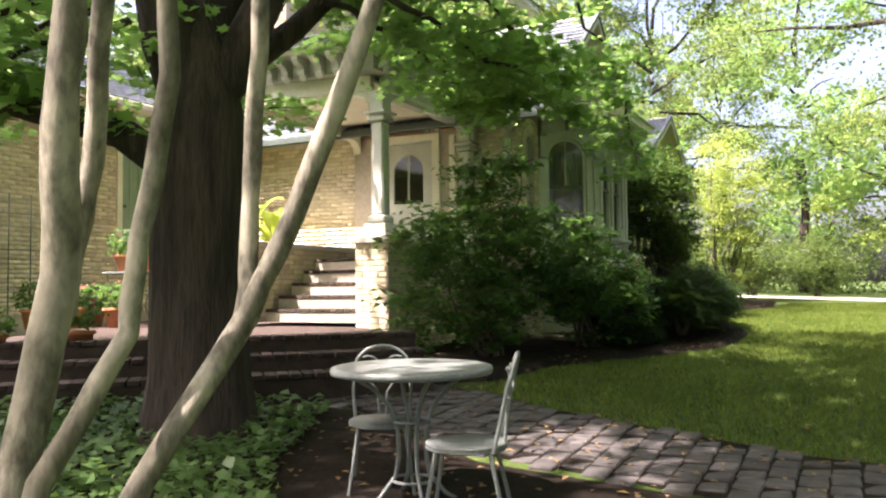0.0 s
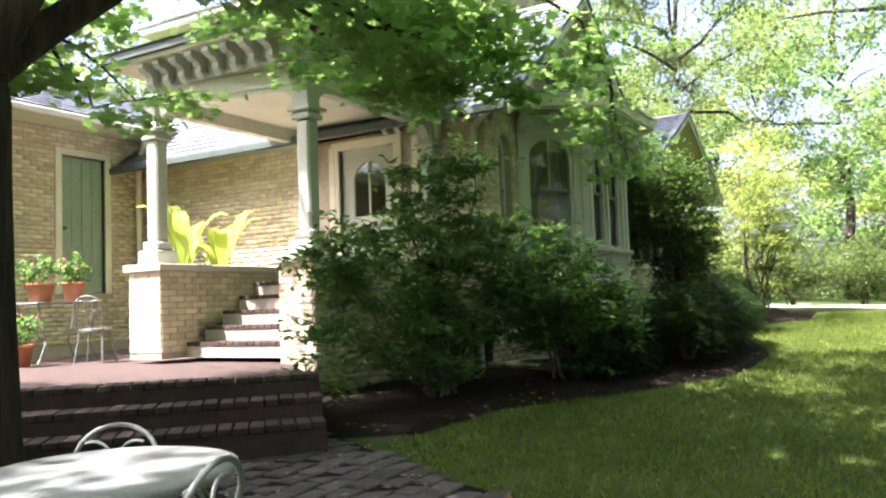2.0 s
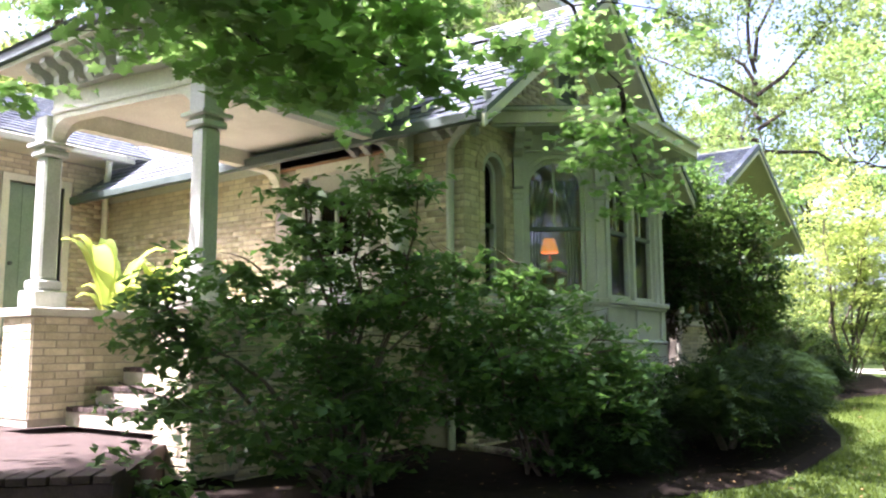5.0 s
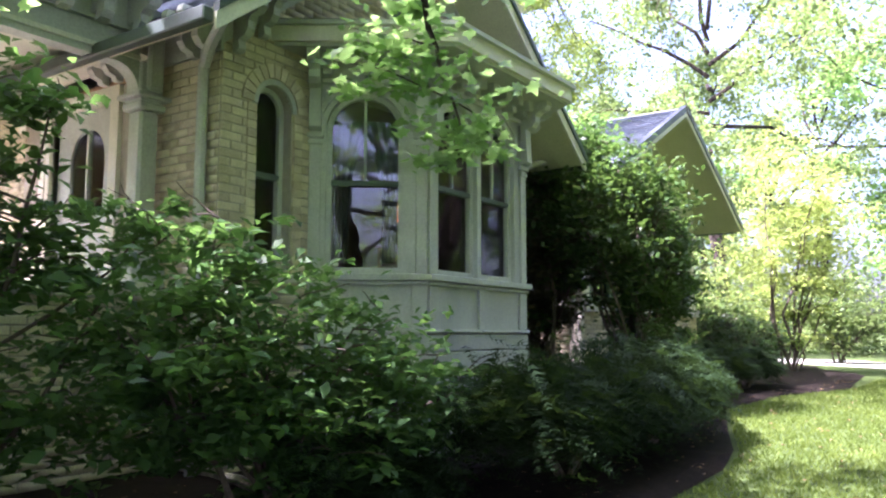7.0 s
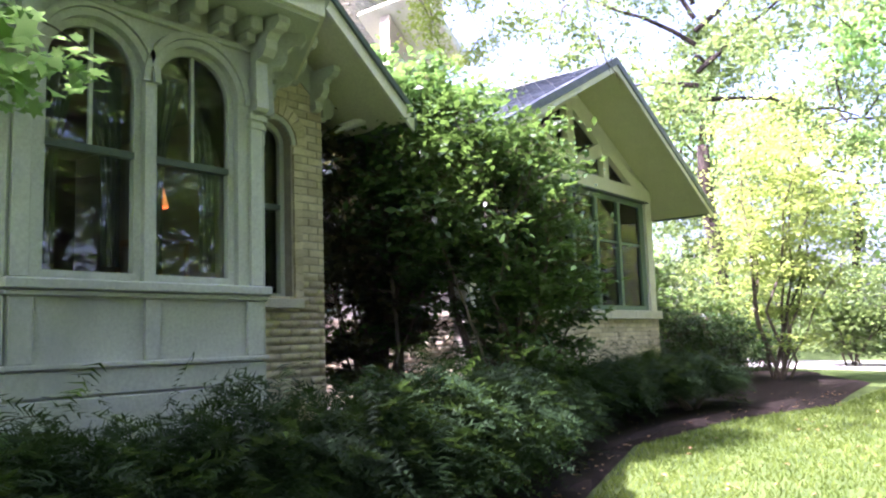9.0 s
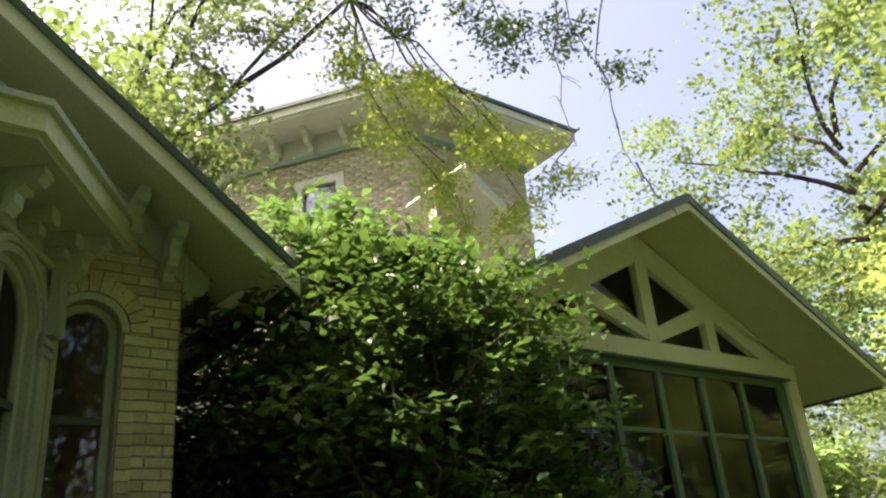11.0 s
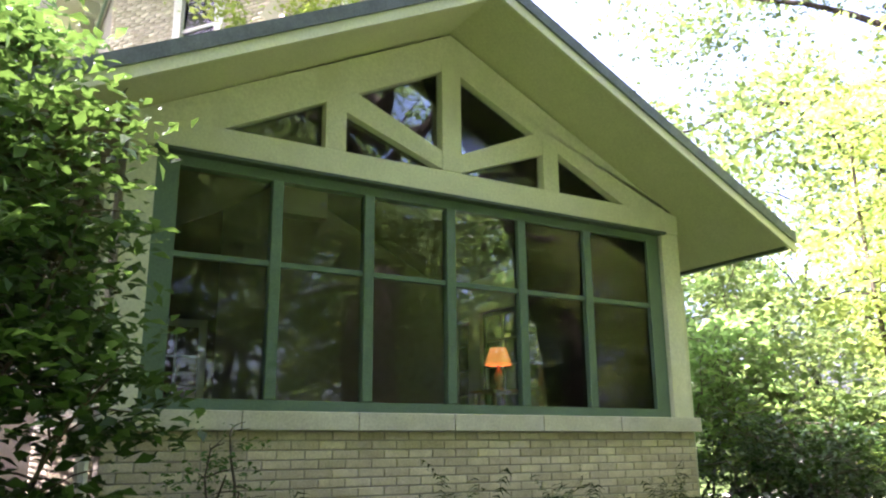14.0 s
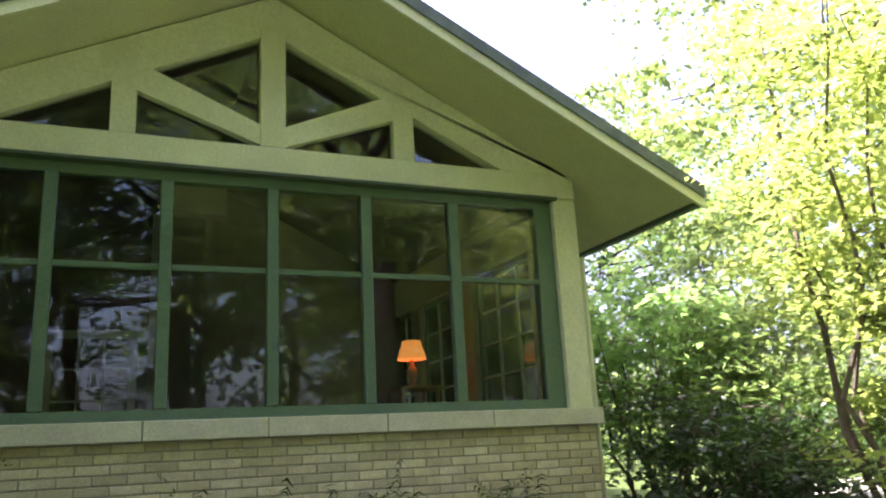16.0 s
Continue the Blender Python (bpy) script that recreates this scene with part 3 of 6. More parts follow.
def build_wing():
    wing = empty("wing_house", (0, 0, 0), kind="structure")
    tagged(wing, "cream brick gabled wing with a painted bay window", "house", kind="structure")
    f = facing(WX0, WY, WX1, WY)
    hl = arch(0.36, 0.74, 1.55, 2.88)
    hr = arch(WX1 - WX0 - 0.74, WX1 - WX0 - 0.36, 1.55, 2.88)
    mid = [(1.1, 0.9), (WX1 - WX0 - 1.1, 0.9), (WX1 - WX0 - 1.1, 3.3), (1.1, 3.3)]
    part("front_wall", holed(0, WX1 - WX0, -0.2, EAVE, [hl, hr, mid], 0.25, f), M_MORTAR, wing)
    grow = lambda h, k: [(u + (k if u > sum(a for a, _ in h) / len(h) else -k), z + (k if z > 2.88 else 0)) for u, z in h]
    bricks(wing, f, 0, WX1 - WX0, 0.0, EAVE - 0.02, [grow(hl, 0.02), grow(hr, 0.02), [(0.98, 0.8), (WX1 - WX0 - 0.98, 0.8), (WX1 - WX0 - 0.98, 3.45), (0.98, 3.45)]], 220)
    g = [(0, EAVE + 0.004), (WX1 - WX0, EAVE + 0.004), ((WX1 - WX0) / 2, RIDGE)]
    part("gable_wall", slab(g, 0.2, f), M_MORTAR, wing)
    slope = lambda u: EAVE + (RIDGE - EAVE) * (1 - abs(u / ((WX1 - WX0) / 2) - 1))
    bricks(wing, f, 0, WX1 - WX0, EAVE, RIDGE - 0.05, (), 0, lambda u, z: z + 0.1 > slope(u) - 0.02 or (abs(u - 2.29) < 0.33 and 4.0 < z < 4.85))
    part("vent_frame", ring([(1.98, 4.02), (2.6, 4.02), (2.6, 4.6), (2.29, 4.85), (1.98, 4.6)], [(2.04, 4.08), (2.54, 4.08), (2.54, 4.57), (2.29, 4.77), (2.04, 4.57)], 0.05, f @ Matrix.Translation((0, -0.03, 0))), M_TRIM, wing)
    part("vent_louvre", slab([(2.04, 4.08), (2.54, 4.08), (2.54, 4.57), (2.29, 4.77), (2.04, 4.57)], 0.01, f @ Matrix.Translation((0, -0.006, 0))), M_FASCIA, wing)
    # side wall towards the porch, with its arched door
    s = facing(WX0, WBACK, WX0, WY)
    L = WBACK - WY
    dy0, dy1 = WBACK - 8.95, WBACK - 8.02
    door_hole = [(dy0, 1.2), (dy1, 1.2), (dy1, 3.2), (dy0, 3.2)]
    part("side_wall", holed(0, L - 0.004, -0.2, EAVE, [door_hole], 0.22, s), M_MORTAR, wing)
    bricks(wing, s, 0, L, 0.9, EAVE - 0.3, [[(dy0 - 0.5, 1.2), (dy1 + 0.3, 1.2), (dy1 + 0.3, 3.25), (dy0 - 0.5, 3.25)]], 220)
    # far side
    e = facing(WX1, WY, WX1, WBACK)
    part("side_wall", slab([(0.26, -0.2), (L, -0.2), (L, EAVE), (0.26, EAVE)], 0.22, e), M_MORTAR, wing)
    bricks(wing, e, 0, 3.0, 0.4, EAVE - 0.02)
    # arched narrow windows
    for h in ((0.36, 0.74), (WX1 - WX0 - 0.74, WX1 - WX0 - 0.36)):
        sash_window(wing, f, h[0], h[1], 1.55, 2.88, 2.34, M_TRIM, 0.09, False, False)
        c, r = (h[0] + h[1]) / 2, 0.19
        bent = lambda ra, rb, a0, a1, n: [(c + rb * math.cos(a0 + (a1 - a0) * i / n), 2.88 + rb * math.sin(a0 + (a1 - a0) * i / n)) for i in range(n + 1)] + [(c + ra * math.cos(a1 - (a1 - a0) * i / n), 2.88 + ra * math.sin(a1 - (a1 - a0) * i / n)) for i in range(n + 1)]
        part("arch_casing", slab(bent(r, r + 0.045, 0, math.pi, 16), 0.04, f @ Matrix.Translation((0, -0.02, 0))), M_TRIM, wing)
        for k in range(13):
            a0, a1 = math.pi * (k + 0.06) / 13, math.pi * (k + 0.94) / 13
            part("voussoir", slab(bent(r + 0.05, r + 0.165, a0, a1, 2), 0.04, f @ Matrix.Translation((0, -0.034 + 0.004 * random.random(), 0))), M_BRICK, wing)
        for k in range(19):
            for u in (h[0] - 0.105, h[1] + 0.015):
                part("jamb_brick", bx(u, u + 0.09, -0.03 + 0.004 * random.random(), 0.01, 1.56 + k * 0.069, 1.56 + k * 0.069 + 0.06, f), M_BRICK, wing)
        part("window_sill", bx(h[0] - 0.08, h[1] + 0.08, -0.07, 0.1, 1.47, 1.548, f, 0.006), M_STONE, wing)
    # roof
    ov, fr = 0.56, 0.6
    k = (RIDGE - EAVE) / (WX1 - WX0) * 2
    zt, zr = EAVE - k * ov + 0.14, RIDGE + 0.14
    ya, yb = WY - fr, WBACK
    roof_plane(wing, (WX0 - ov, ya, zt), (WX0 - ov, yb, zt), (WMID, yb, zr), (WMID, ya, zr), 0.1)
    roof_plane(wing, (WX1 + ov, ya, zt), (WX1 + ov, yb, zt), (WMID, yb, zr), (WMID, ya, zr), 0.1)
    for x_e, sgn in ((WX0 - ov, 1), (WX1 + ov, -1)):
        ft = facing(min(x_e, WMID), ya - 0.03, max(x_e, WMID), ya - 0.03)
        w = abs(WMID - x_e)
        lo, hi = (0, w) if sgn > 0 else (w, 0)
        part("barge_board", slab([(lo, zt - 0.16), (hi, zr - 0.16), (hi, zr - 0.035), (lo, zt - 0.035)] if sgn > 0 else [(hi, zr - 0.16), (lo, zt - 0.16), (lo, zt - 0.035), (hi, zr - 0.035)], 0.028, ft), M_CREAM, wing)
        part("barge_cap", slab([(lo, zt - 0.033), (hi, zr - 0.033), (hi, zr + 0.03), (lo, zt + 0.03)] if sgn > 0 else [(hi, zr - 0.033), (lo, zt - 0.033), (lo, zt + 0.03), (hi, zr + 0.03)], 0.06, ft @ Matrix.Translation((0, -0.025, 0))), M_FASCIA, wing)
        gx = x_e - 0.09 if sgn > 0 else x_e
        part("gutter", bx(gx, gx + 0.09, ya, yb, zt - 0.11, zt - 0.01, None, 0.01), M_FASCIA, wing)
        # frieze and brackets under the eave
        fx = WX0 - 0.03 if sgn > 0 else WX1 + 0.003
        part("frieze_board", bx(fx, fx + 0.027, WY - 0.03, WBACK, EAVE - 0.3, EAVE - 0.02), M_TRIM, wing)
        face = Matrix(((0, 1 if sgn > 0 else -1, 0, fx + (0 if sgn > 0 else 0.027)), (1, 0, 0, 0), (0, 0, 1, 0), (0, 0, 0, 1)))
        for y in (6.72, 6.9, 7.9, 8.1):
            bm = bmesh.new()
            scroll_bracket(bm, face @ Matrix.Translation((y, 0, EAVE - 0.03)), 0.3, 0.3)
            bmesh.ops.recalc_face_normals(bm, faces=bm.faces[:])
            part("bracket", bm, M_TRIM, wing)
        # raking frieze and brackets on the gable front
        fb = f @ Matrix.Translation((0, -0.03, 0))
        half = (WX1 - WX0) / 2
        a, b = (0, half) if sgn > 0 else (WX1 - WX0, half)
        poly = [(a, EAVE - 0.24), (b, RIDGE - 0.24), (b, RIDGE + 0.02), (a, EAVE + 0.02)]
        part("raking_frieze", slab(poly if sgn > 0 else poly[::-1], 0.015, fb), M_TRIM, wing)
        for t in (0.05, 0.16):
            u = a + (b - a) * t
            bm = bmesh.new()
            scroll_bracket(bm, fb @ Matrix.Translation((u, 0, EAVE + (RIDGE - EAVE) * t - 0.02)), 0.36, 0.3)
            bmesh.ops.recalc_face_normals(bm, faces=bm.faces[:])
            part("bracket", bm, M_TRIM, wing)
    # downspouts
    part("downspout", pipe([(11.3, 6.1, 3.46), (11.36, 6.12, 3.36), (11.55, 6.6, 3.18), (11.63, 6.76, 3.08), (11.64, 6.78, 2.9), (11.64, 6.78, -0.05)], 0.042), M_TRIM, wing, "painted round downspout")
    part("downspout", pipe([(16.84, 6.15, 3.44), (16.84, 6.2, 3.32), (16.5, 6.95, 3.1), (16.36, 7.1, 2.98), (16.36, 7.1, 0)], 0.042), M_CREAM, wing, "painted round downspout")
    # door in the side wall
    dm = s @ Matrix.Translation((0, 0.05, 0))
    part("door_frame", ring([(dy0 - 0.12, 1.2), (dy1 + 0.12, 1.2), (dy1 + 0.12, 3.16), (dy0 - 0.12, 3.16)], [(dy0, 1.204), (dy1, 1.204), (dy1, 3.05), (dy0, 3.05)], 0.12, s @ Matrix.Translation((0, -0.04, 0))), M_CREAM, wing)
    lead = part("door", holed(dy0, dy1, 1.22, 3.04, [arch(dy0 + 0.2, dy1 - 0.2, 2.1, 2.6)], 0.05, dm), M_TRIM, wing, "panelled door with an arched light")
    gp = part("door_glass", slab(arch(dy0 + 0.2, dy1 - 0.2, 2.1, 2.6), 0.006, dm @ Matrix.Translation((0, 0.02, 0))), M_GLASS, lead)
    gp.visible_shadow = False
    cu = (dy0 + dy1) / 2
    part("glazing_bar", slab([(cu - 0.014, 2.1), (cu + 0.014, 2.1), (cu + 0.014, 2.86), (cu - 0.014, 2.86)], 0.03, dm), M_TRIM, lead)
    for u in (dy1 + 0.16, dy0 - 0.3):
        part("sidelight", bx(u, u + 0.13, 0.02, 0.05, 1.9, 3.0, s), M_FASCIA, wing)
        part("pilaster_strip", bx(u + 0.14, u + 0.24, -0.05, 0.02, 1.2, 3.1, s, 0.006), M_CREAM, wing)
    part("wood_panel", bx(dy0 - 0.6, dy1 + 0.5, -0.03, -0.002, 3.16, 3.34, s), M_WOOD, wing, "vertical varnished boards over the door")
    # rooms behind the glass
    part("room_back", bx(12.0, 16.0, 10.5, 10.6, 0.9, 3.4), M_DIM_ROOM, wing)
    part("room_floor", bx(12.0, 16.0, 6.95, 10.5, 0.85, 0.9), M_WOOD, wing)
    part("room_ceiling", bx(11.95, 16.02, 6.92, 10.6, 3.42, 3.46), M_DIM_ROOM, wing)
    return wing


wing = build_wing()

BAY = [(12.66, 6.65), (13.28, 5.86), (14.95, 5.86), (15.5, 6.65)]


def offset_bay(k):
    out = []
    for i, (x, y) in enumerate(BAY):
        out.append((x + k * (-1.05, -0.46, 0.46, 1.05)[i], y + k * (0, -1, -1, 0)[i]))
    return out


def build_bay(parent):
    bay = empty("bay_window", (0, 0, 0), "sage painted canted bay with round-headed windows", "bay window", kind="structure")
    panels = [(BAY[0], BAY[1], [(0.14, 0.80)]), (BAY[1], BAY[2], [(0.16, 0.79), (0.855, 1.485)]), (BAY[2], BAY[3], [(0.16, 0.82)])]
    for i, (a, b, wins) in enumerate(panels):
        m = facing(*a, *b)
        L = math.dist(a, b)
        holes = [arch(u0, u1, 1.57, 3.13 - (u1 - u0) / 2) for u0, u1 in wins]
        part("bay_wall", holed(0, L, 1.5, 3.42, holes, 0.09, m), M_TRIM, bay)
        part("apron", slab([(0, 0.0), (L, 0.0), (L, 1.5), (0, 1.5)], 0.09, m), M_TRIM, bay)
        for u0, u1 in wins:
            sash_window(bay, m, u0, u1, 1.57, 3.13 - (u1 - u0) / 2, 2.345, M_TRIM, 0.05)
            c, r, sp = (u0 + u1) / 2, (u1 - u0) / 2, 3.13 - (u1 - u0) / 2
            hood = [(c + (r + 0.095) * math.cos(math.pi * j / 16), sp + (r + 0.095) * math.sin(math.pi * j / 16)) for j in range(17)]
            inner = [(c + (r + 0.05) * math.cos(math.pi * j / 16), sp + (r + 0.05) * math.sin(math.pi * j / 16)) for j in range(17)]
            part("arch_moulding", slab(hood + inner[::-1], 0.03, m @ Matrix.Translation((0, -0.028, 0))), M_TRIM, bay)
            part("casing", slab(([(c + (r + 0.045) * math.cos(math.pi * j / 16), sp + (r + 0.045) * math.sin(math.pi * j / 16)) for j in range(17)] + [(c + r * math.cos(math.pi * j / 16), sp + r * math.sin(math.pi * j / 16)) for j in range(17)][::-1]), 0.02, m @ Matrix.Translation((0, -0.012, 0))), M_TRIM, bay)
        # sill, apron mouldings, panel strips
        part("window_sill", bx(-0.045, L + 0.045, -0.075, 0.02, 1.505, 1.565, m, 0.008), M_TRIM, bay)
        part("sill_moulding", bx(-0.03, L + 0.03, -0.045, -0.002, 1.47, 1.5, m, 0.005), M_TRIM, bay)
        part("base_board", bx(-0.02, L + 0.02, -0.035, -0.002, 0.6, 0.905, m, 0.005), M_TRIM, bay)
        part("base_moulding", bx(-0.03, L + 0.03, -0.05, -0.002, 1.07, 1.1, m, 0.006), M_TRIM, bay)
        part("base_strip", bx(-0.02, L + 0.02, -0.03, -0.002, 0.92, 1.06, m, 0.004), M_TRIM, bay)
        for u in ([0.0, L - 0.13] if i != 1 else [0.0, L / 2 - 0.05, L - 0.13]):
            w = 0.1 if (i == 1 and 0 < u < L - 0.2) else 0.13
            part("panel_strip", bx(u, u + w, -0.03, -0.002, 1.104, 1.466, m, 0.004), M_TRIM, bay)
        for u in (0.0, L - 0.1):
            part("corner_pilaster", bx(u, u + 0.1, -0.03, -0.002, 1.57, 3.02, m, 0.004), M_TRIM, bay)
            part("pilaster_cap", bx(u - 0.02, u + 0.12, -0.055, -0.002, 2.72, 2.76, m, 0.004), M_TRIM, bay)
            part("pilaster_cap", bx(u - 0.01, u + 0.11, -0.045, -0.002, 2.66, 2.7, m, 0.004), M_TRIM, bay)
        part("frieze_moulding", bx(-0.03, L + 0.03, -0.04, -0.002, 3.2, 3.24, m, 0.005), M_TRIM, bay)
        for q in ([0.1 + 0.1333 * j for j in range(7)] if i == 1 else [0.15, 0.5, 0.85]):
            u = q * L
            part("dentil_block", bx(u - 0.05, u + 0.05, -0.2, -0.002, 3.3, 3.4, m, 0.008), M_TRIM, bay)
            part("dentil_block", bx(u - 0.04, u + 0.04, -0.13, -0.002, 3.24, 3.3, m, 0.006), M_TRIM, bay)
        for u in (0.05, L - 0.05):
            bm = bmesh.new()
            scroll_bracket(bm, m @ Matrix.Translation((u, -0.03, 3.4)), 0.62, 0.3, 0.1)
            bmesh.ops.recalc_face_normals(bm, faces=bm.faces[:])
            part("bracket", bm, M_TRIM, bay, "carved scroll bracket")
    part("bay_soffit", prism(offset_bay(0.42), 3.402, 3.43), M_TRIM, bay)
    part("bay_fascia", prism(offset_bay(0.46), 3.432, 3.56), M_CREAM, bay)
    part("bay_cornice", prism(offset_bay(0.5), 3.562, 3.6), M_TRIM, bay)
    part("bay_roof", prism(offset_bay(0.4), 3.602, 3.64), M_FASCIA, bay)
    part("bay_floor", prism(offset_bay(-0.1), 0.95, 1.0), M_WOOD, bay)
    return bay


build_bay(wing)


# ---- the sunroom ----
SX0, SX1, SY = 19.13, 24.58, 7.15


def build_sunroom():
    sun_room = empty("sunroom", (0, 0, 0), "cream gabled sunroom with green window wall", "house", kind="structure")
    f = facing(SX0, SY, SX1, SY)
    W = SX1 - SX0
    part("base_wall", bx(0, W, 0.0, 0.25, -0.1, 1.41, f), M_MORTAR, sun_room)
    bricks(sun_room, f, 0, W, 0.2, 1.41, (), 300)
    # sill blocks
    edges = [0.0, 0.9, 1.8, 2.65, 3.55, 4.45, W]
    for i, (a, b) in enumerate(zip(edges, edges[1:])):
        part("sill_block", bx(a - (0.05 if i == 0 else -0.003), b + (0.05 if i == 5 else -0.003), -0.07, 0.25, 1.412, 1.55, f, 0.006), M_STONE, sun_room)
    # frame timbers
    part("corner_post", bx(0.0, 0.205, -0.0, 0.14, 1.552, 3.42, f, 0.005), M_CREAM, sun_room)
    part("corner_post", bx(W - 0.235, W, -0.0, 0.14, 1.552, 3.42, f, 0.005), M_CREAM, sun_room)
    part("tie_beam", bx(0.0, W, -0.01, 0.14, 3.425, 3.645, f, 0.005), M_CREAM, sun_room)
    mid = 21.82 - SX0
    top = lambda u: 4.98 - 0.497 * abs(u - mid)
    rake_in = lambda u: 4.64 - 0.49 * abs(u - mid)
    for s in (-1, 1):
        far = 0 if s < 0 else W
        poly = [(far, 3.648), (mid + s * 2.02, 3.648), (mid, rake_in(mid)), (mid, top(mid)), (far, top(far))]
        part("gable_rafter", slab(poly if s < 0 else poly[::-1], 0.12, f), M_CREAM, sun_room)
        u = mid + s * 1.11
        zt = rake_in(u)
        part("gable_post", slab([(u - 0.09, 3.648), (u + 0.09, 3.648), (u + 0.09, rake_in(u + 0.09) + 0.02), (u - 0.09, rake_in(u - 0.09) + 0.02)], 0.1, f @ Matrix.Translation((0, -0.004, 0))), M_CREAM, sun_room)
        a, b = mid + s * 0.1, mid + s * 1.02
        poly = [(a, 3.66), (b, 4.0), (b, rake_in(b) + 0.01), (b - s * 0.1, rake_in(b - s * 0.1)), (a, 3.83)]
        part("strut", slab(poly if s > 0 else poly[::-1], 0.09, f @ Matrix.Translation((0, 0.004, 0))), M_CREAM, sun_room)
    part("king_post", bx(mid - 0.1, mid + 0.1, -0.008, 0.1, 3.648, 4.66, f, 0.004), M_CREAM, sun_room)
    gp = part("gable_glass", slab([(mid - 2.05, 3.64), (mid + 2.05, 3.64), (mid, 4.66)], 0.006, f @ Matrix.Translation((0, 0.08, 0))), M_GLASS, sun_room)
    gp.visible_shadow = False
    # green window wall
    z0, z1, u0, u1 = 1.552, 3.42, 0.207, W - 0.237
    win = empty("window_wall", kind="structure")
    win.parent = sun_room
    win["label"] = "green painted band of six windows"
    g = f @ Matrix.Translation((0, 0.05, 0))
    part("window_frame", ring([(u0, z0), (u1, z0), (u1, z1), (u0, z1)], [(u0 + 0.17, z0 + 0.08), (u1 - 0.17, z0 + 0.08), (u1 - 0.17, z1 - 0.1), (u0 + 0.17, z1 - 0.1)], 0.1, g), M_GREEN, win)
    part("drip_moulding", bx(u0 - 0.03, u1 + 0.03, -0.05, 0.05, 3.395, 3.423, f, 0.005), M_FASCIA, win)
    mulls = [20.26 - SX0, 21.045 - SX0, 21.83 - SX0, 22.59 - SX0, 23.37 - SX0]
    for u in mulls:
        part("mullion", bx(u - 0.045, u + 0.045, -0.012, 0.07, z0 + 0.082, z1 - 0.102, g, 0.006), M_GREEN, win)
    ends = [u0 + 0.17] + mulls + [u1 - 0.17]
    for i, (a, b) in enumerate(zip(ends, ends[1:])):
        l, r = a + (0.047 if i else 0.002), b - (0.047 if i < 5 else 0.002)
        part("transom", bx(l, r, 0.01, 0.055, 2.635, 2.675, g), M_GREEN, win)
        for za, zb, y in ((z0 + 0.082, 2.633, 0.045), (2.677, z1 - 0.102, 0.03)):
            p = part("pane", bx(l, r, y, y + 0.004, za, zb, g), M_GLASS, win)
            p.visible_shadow = False
    # sides, back, floor inside
    D = 5.5
    for x, nm in ((SX0, 0), (SX1, 1)):
        sm = facing(SX0, SY + D, SX0, SY + 0.26) if nm == 0 else facing(SX1, SY + 0.26, SX1, SY + D)
        L = D - 0.26
        holes = [[(0.4 + i * 1.6, 1.6), (1.7 + i * 1.6, 1.6), (1.7 + i * 1.6, 3.1), (0.4 + i * 1.6, 3.1)] for i in range(3)]
        part("side_wall", holed(0, L, -0.1, 3.42, holes, 0.16, sm), M_CREAM, sun_room)
        for h in holes:
            w = empty("window", kind="structure")
            w.parent = sun_room
            part("window_frame", ring(h, [(h[0][0] + 0.06, 1.66), (h[1][0] - 0.06, 1.66), (h[1][0] - 0.06, 3.04), (h[0][0] + 0.06, 3.04)], 0.06, sm @ Matrix.Translation((0, 0.04, 0))), M_GREEN, w)
            for j in (1, 2):
                c = h[0][0] + (h[1][0] - h[0][0]) * j / 3
                part("glazing_bar", bx(c - 0.012, c + 0.012, 0.05, 0.08, 1.66, 3.04, sm), M_CREAM, w)
            for zz in (2.0, 2.35, 2.7):
                part("glazing_bar", bx(h[0][0] + 0.06, h[1][0] - 0.06, 0.052, 0.078, zz - 0.01, zz + 0.01, sm), M_CREAM, w)
            p = part("pane", bx(h[0][0] + 0.05, h[1][0] - 0.05, 0.06, 0.064, 1.65, 3.05, sm), M_GLASS, w)
            p.visible_shadow = False
        part("wall_plate", bx(0, L, 0.0, 0.16, 3.422, 3.64, sm), M_CREAM, sun_room)
        if nm == 0:
            bricks(sun_room, sm, 0, L, 0.3, 1.5)
    bw = 21.82 - SX0 - 0.17
    part("back_wall", slab([(0, 0), (W - 0.34, 0), (W - 0.34, 3.7), (bw, 4.96), (0, 3.7)], 0.2, facing(SX0 + 0.17, SY + D - 0.2, SX1 - 0.17, SY + D - 0.2)), M_DIM_WOOD, sun_room)
    part("room_floor", bx(SX0 + 0.17, SX1 - 0.17, SY + 0.26, SY + D - 0.2, 0.55, 0.6), M_DIM_WOOD, sun_room)
    # glazed doors in the back wall
    for gx in (20.0, 21.3):
        yy = SY + D - 0.24
        gd = part("glazed_door", ring([(gx, 0.62), (gx + 1.1, 0.62), (gx + 1.1, 3.0), (gx, 3.0)], [(gx + 0.1, 0.9), (gx + 1.0, 0.9), (gx + 1.0, 2.9), (gx + 0.1, 2.9)], 0.03, facing(0, yy, 1, yy)), M_CREAM, sun_room)
        for j in (1, 2):
            part("glazing_bar", bx(gx + 0.1 + 0.3 * j - 0.012, gx + 0.1 + 0.3 * j + 0.012, yy, yy + 0.03, 0.9, 2.9), M_CREAM, gd)
        for j in range(1, 5):
            part("glazing_bar", bx(gx + 0.1, gx + 1.0, yy + 0.004, yy + 0.026, 0.9 + 0.4 * j - 0.012, 0.9 + 0.4 * j + 0.012), M_CREAM, gd)
    # roof
    ya, yb = SY - 0.78, SY + D + 0.2
    zt = lambda x: 5.12 - 0.505 * abs(x - 21.82)
